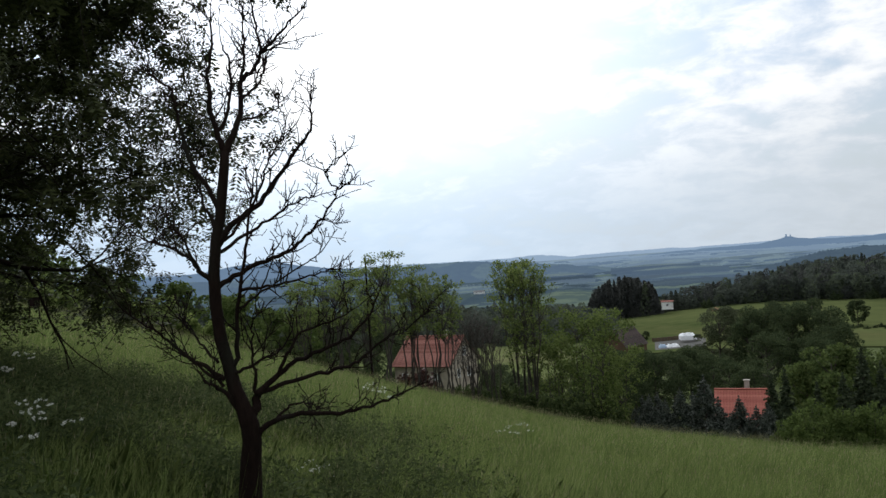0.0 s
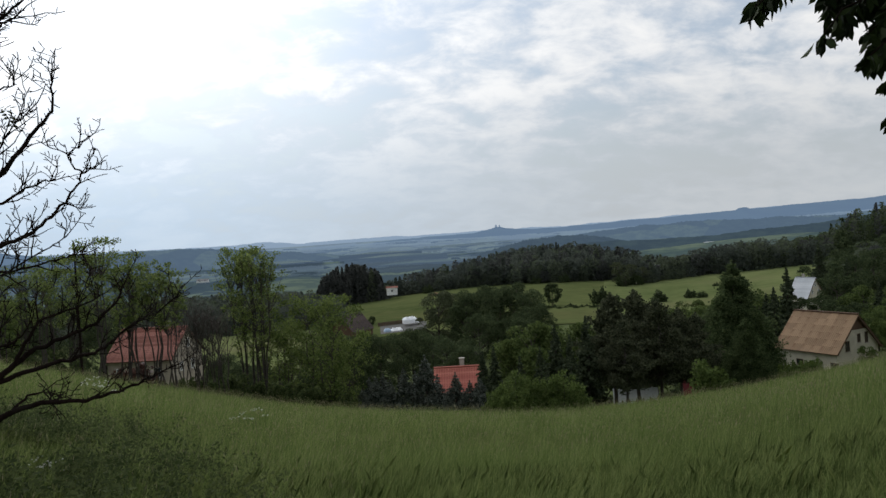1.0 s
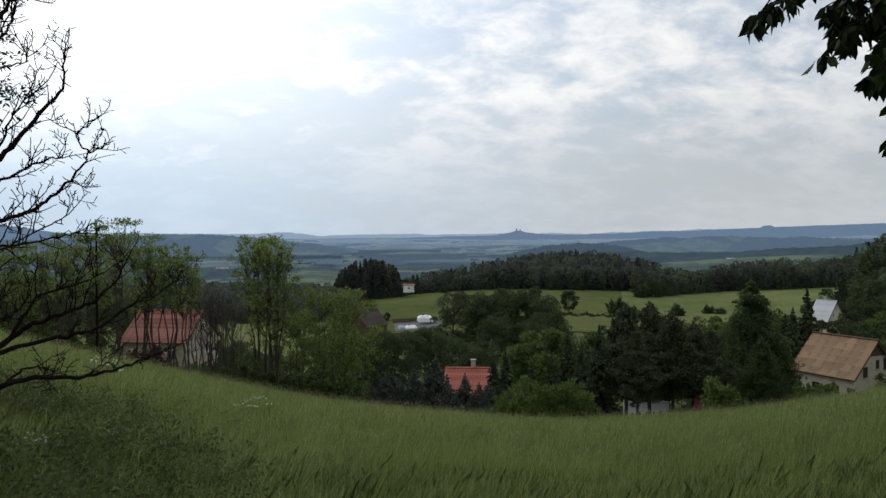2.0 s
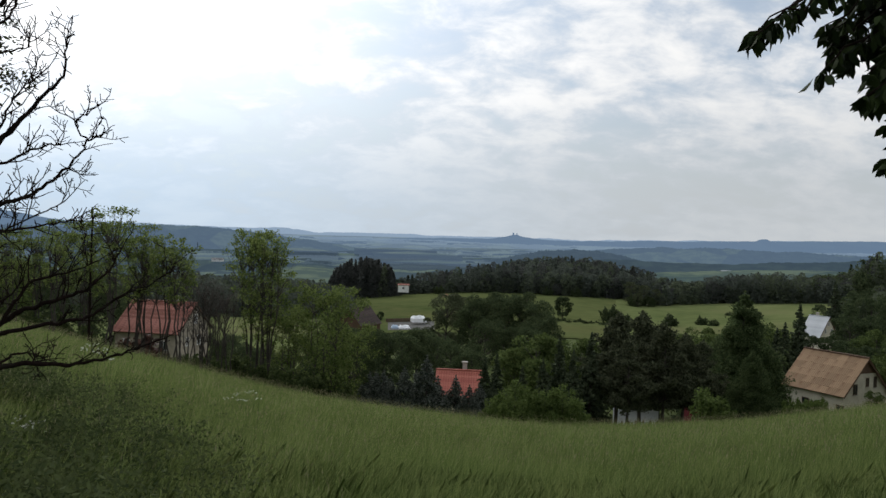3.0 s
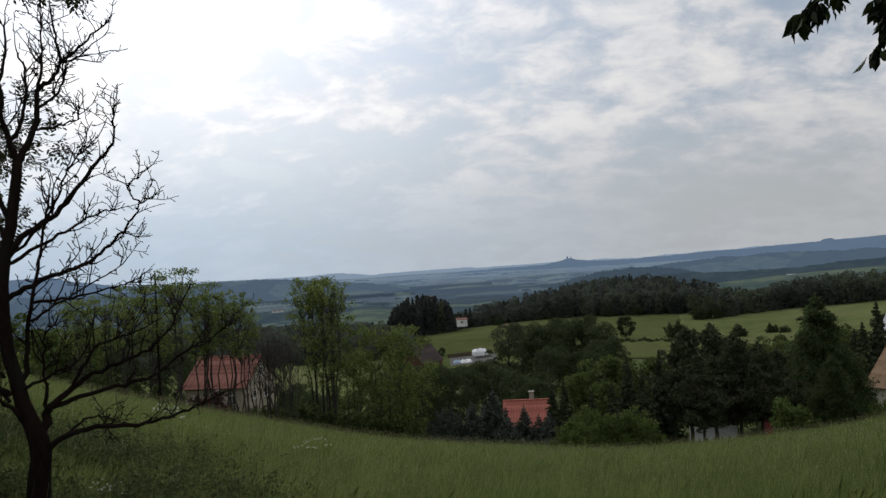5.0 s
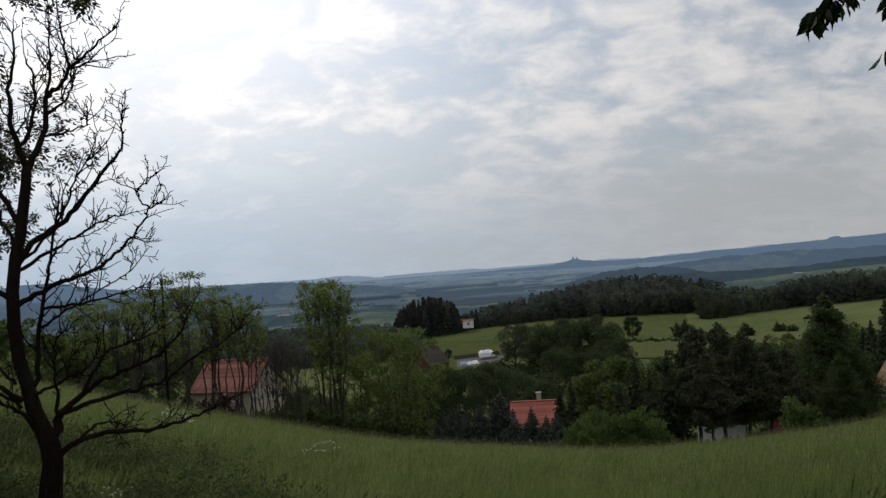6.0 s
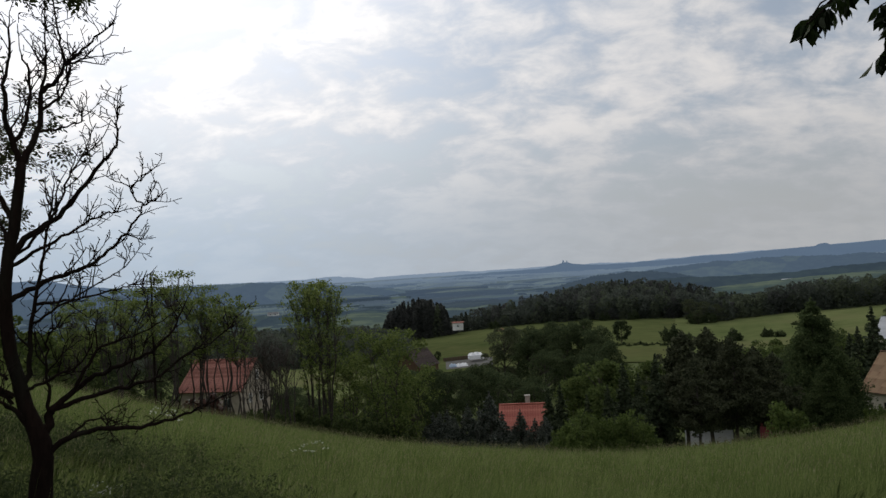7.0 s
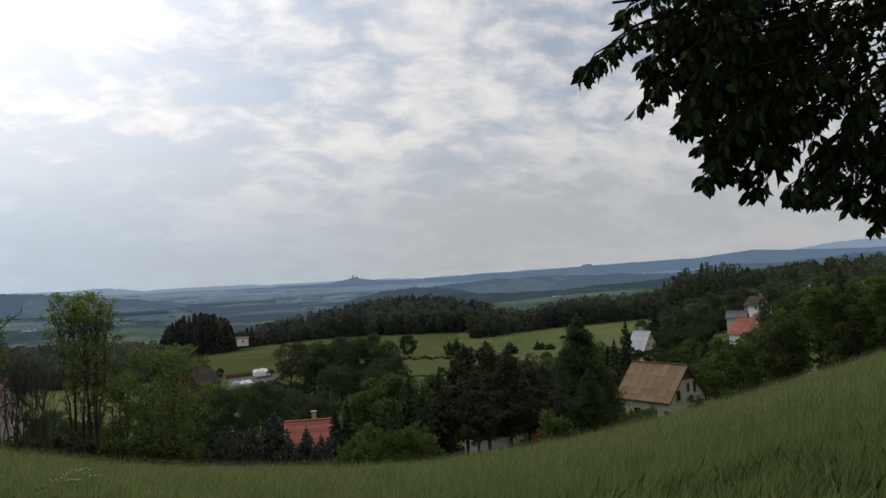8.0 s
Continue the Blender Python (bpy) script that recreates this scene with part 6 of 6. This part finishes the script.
forest("village_trees", "leafy trees between the gardens of the village", (-52, -30.5, 330, 460), 380, 12, 4.6, M["deep_hazy"], 66, "leafy")
forest("hillside_wood", "woods on the slope beyond the meadow", (27, 62, 150, 420), 600, 12, 4.5, M["wood_hazy"], 68, "mixed")

# ---------------------------------------------------------------- the meadow's grass
def blades(name, label, a0, a1, r0, r1, per_m2, tall, width, mat, seed, segments=2, lean=0.45, heads=False):
    """Long grass: one object of very many curved blades, leaning with the wind."""
    g = np.random.default_rng(seed)
    area = radians(a1 - a0) / 2 * (r1**2 - r0**2)
    n = int(area * per_m2)
    az = np.radians(g.uniform(a0, a1, n))
    r = np.sqrt(g.uniform(r0**2, r1**2, n))
    x, y = -r * np.sin(az), r * np.cos(az)
    patch = 0.5 + 0.5 * fbm(x * 0.9, y * 0.9, 3.0)
    keep = g.uniform(0, 1, n) < 0.72 + 0.36 * patch
    x, y, patch = x[keep], y[keep], patch[keep]
    n = len(x)
    z = height(x, y) - 0.03
    clump = 0.5 + 0.5 * fbm(x * 2.6, y * 2.6, 8.0, 3)
    tuft = 0.5 + 0.5 * fbm(x * 11.0, y * 11.0, 5.0, 2)
    far = np.hypot(x, y)
    h = tall * g.uniform(0.45, 1.15, n) * (0.24 + 0.26 * patch + 0.44 * clump + 0.44 * tuft) * (0.5 + 0.5 * smoothstep(3, 9, far))
    a = g.normal(0, 1.7, n) + 2.2 * fbm(x * 0.7, y * 0.7, 12.0, 2)
    ln = lean * g.uniform(0.2, 1.2, n)
    dx, dy = np.cos(a) * ln * 0.85 + 0.15 * patch + 0.03, np.sin(a) * ln * 0.7 - 0.08
    b = g.uniform(0, math.pi, n)
    sx, sy = np.cos(b) * width / 2, np.sin(b) * width / 2
    base = np.stack([x, y, z], 1)
    side = np.stack([sx, sy, np.zeros(n)], 1)
    top = base + np.stack([dx * h, dy * h, h * np.sqrt(np.clip(1 - 0.5 * ln**2, 0.3, 1))], 1)
    if segments == 1:
        v = np.stack([base - side, base + side, top], 1)
    else:
        midp = base * 0.45 + top * 0.55 - np.stack([dx * h * 0.18, dy * h * 0.18, -h * 0.08], 1)
        v = np.stack([base - side * 0.8, base + side * 0.8, midp + side, top, midp - side], 1)
    if heads:
        v = np.stack([top - side * 0.3, top + side * 1.6 + (top - base) * 0.06, top + (top - base) * 0.13, top - side * 1.6 + (top - base) * 0.06], 1)
    ob = new(name, polys(name, v, mat))
    return tagged(ob, label, "grass", kind="stuff")


blades("meadow_grass", "long green meadow grass bending in the wind", -56, 62, 0.6, 5, 500, 0.48, 0.005, M["grass"], 70, 1, lean=0.7)
blades("meadow_grass", "long green meadow grass bending in the wind", -54, 60, 5, 12, 1500, 0.56, 0.008, M["grass"], 71, 2, lean=0.6)
blades("meadow_grass", "long green meadow grass further down the slope", -54, 60, 12, 24, 620, 0.56, 0.0095, M["grass"], 72, 1)
blades("meadow_grass", "long green meadow grass towards the brow", -56, 62, 24, 60, 130, 0.52, 0.018, M["grass"], 73, 1)
blades("grass_seed_heads", "pale seed heads above the meadow grass", 4, 60, 6, 14, 60, 0.76, 0.0034, M["straw"], 74, 1, heads=True)
blades("grass_seed_heads", "pale seed heads above the grass further off", -54, 60, 14, 50, 42, 0.66, 0.0075, M["straw"], 75, 1, heads=True)


def tufts(name, label, a0, a1, r0, r1, per_m2, tall, width, mat, seed, blades_each=16):
    """Tussocks of longer grass that stand out of the sward, their blades fanning from one foot."""
    g = np.random.default_rng(seed)
    n = int(radians(a1 - a0) / 2 * (r1**2 - r0**2) * per_m2)
    az, r = np.radians(g.uniform(a0, a1, n)), np.sqrt(g.uniform(r0**2, r1**2, n))
    x, y = -r * np.sin(az), r * np.cos(az)
    keep = g.uniform(0, 1, n) < 0.25 + 0.9 * np.clip(0.5 + 0.6 * fbm(x * 0.5, y * 0.5, 2.0, 3), 0, 1)
    x, y = x[keep], y[keep]
    z, big = height(x, y) - 0.03, g.uniform(0.65, 1.25, len(x))
    x, y, z, big = (np.repeat(q, blades_each) for q in (x, y, z, big))
    n = len(x)
    a, out = g.uniform(0, 2 * math.pi, n), g.uniform(0.1, 1.1, n)
    h = tall * big * g.uniform(0.6, 1.1, n)
    base = np.stack([x + np.cos(a) * 0.05 * big, y + np.sin(a) * 0.05 * big, z], 1)
    top = base + np.stack([np.cos(a) * out * h * 0.65 + 0.20 * h, np.sin(a) * out * h * 0.6, h * np.sqrt(1 - 0.5 * out**2)], 1)
    b = g.uniform(0, math.pi, n)
    side = np.stack([np.cos(b), np.sin(b), 0 * b], 1) * (width * big)[:, None] / 2
    ob = new(name, polys(name, np.stack([base - side, base + side, top], 1), mat))
    return tagged(ob, label, "grass", kind="stuff")


tufts("grass_tufts", "taller tussocks standing out of the meadow grass", -54, 60, 6, 18, 12.0, 0.64, 0.0085, M["grass_tuft"], 76)
tufts("grass_tufts", "taller tussocks further down the slope", -54, 60, 18, 42, 4.0, 0.66, 0.020, M["grass_tuft"], 77)


# ---------------------------------------------------------------- white umbels
def umbel_plant():
    g = np.random.default_rng(81)
    root = tagged(new("cow_parsley"), "cow parsley with flat white flower heads in the grass", "flower")
    tubes = Tubes()
    petals = []
    for k in range(4):
        foot = Vector((g.normal(0, 0.09), g.normal(0, 0.09), -0.05))
        h = g.uniform(0.75, 1.05)
        top = foot + Vector((g.normal(0, 0.10), g.normal(0, 0.10), h))
        tubes.add([foot, foot.lerp(top, 0.5) + Vector((0.02, 0, 0)), top], [0.006, 0.005, 0.003], 4)
        for j in range(5):
            c = top + Vector((g.normal(0, 0.045), g.normal(0, 0.045), g.uniform(-0.05, 0.03)))
            tubes.add([top - Vector((0, 0, 0.05)), c], [0.002, 0.001], 3)
            petals.append(np.array(c) + g.normal(0, 1, (22, 3)) * np.array([0.009, 0.009, 0.006]))
    part("stems", tubes.mesh("umbel_stems", M["weed"]), root)
    part("flower_head", polys("umbels", leaf_quads(np.concatenate(petals), 0.013, g, 0.6), M["flower"]), root, "flat white flower heads")["kind"] = "stuff"
    return root


scatter(umbel_plant(), [(13.0, 17.5, 0.75), (12.2, 17.6, 0.85), (44.2, 6.6, 0.8), (44.9, 7.4, 0.75), (22.2, 17, 1.0), (22.9, 18, 1.0), (46.0, 10.7, 0.9)
                        , (26.0, 7.9, 0.55), (27.2, 8.3, 0.5)], "cow parsley plants", sink=0.0)


def weeds(name, label, a0, a1, r0, r1, count, seed):
    """Taller broad-leaved weeds among the grass."""
    g = np.random.default_rng(seed)
    az, r = np.radians(g.uniform(a0, a1, count)), g.uniform(r0, r1, count)
    x, y = -r * np.sin(az), r * np.cos(az)
    keep = (fbm(x * 0.8, y * 0.8, 6.0) > -0.15) & (g.uniform(0, 1, count) < smoothstep(radians(a0), radians(a0 + 34), az))
    x, y = x[keep], y[keep]
    z = height(x, y)
    per = 46
    t = g.uniform(0.12, 1, (len(x), per))
    hh = g.uniform(0.28, 0.75, len(x))[:, None]
    bend = g.normal(0.16, 0.12, len(x))[:, None]
    c = np.stack([x[:, None] + g.normal(0, 0.075, t.shape) + bend * t**2, y[:, None] + g.normal(0, 0.075, t.shape), z[:, None] + t * hh], -1).reshape(-1, 3)
    ob = new(name, polys(name, leaf_quads(c, 0.022, g, 0.2, 2.6, -0.3), M["weed"]))
    return tagged(ob, label, "weeds", kind="stuff")


weeds("meadow_weeds", "grey-green broad-leaved weeds among the grass under the bare tree", 8, 60, 3.8, 15, 10500, 91)
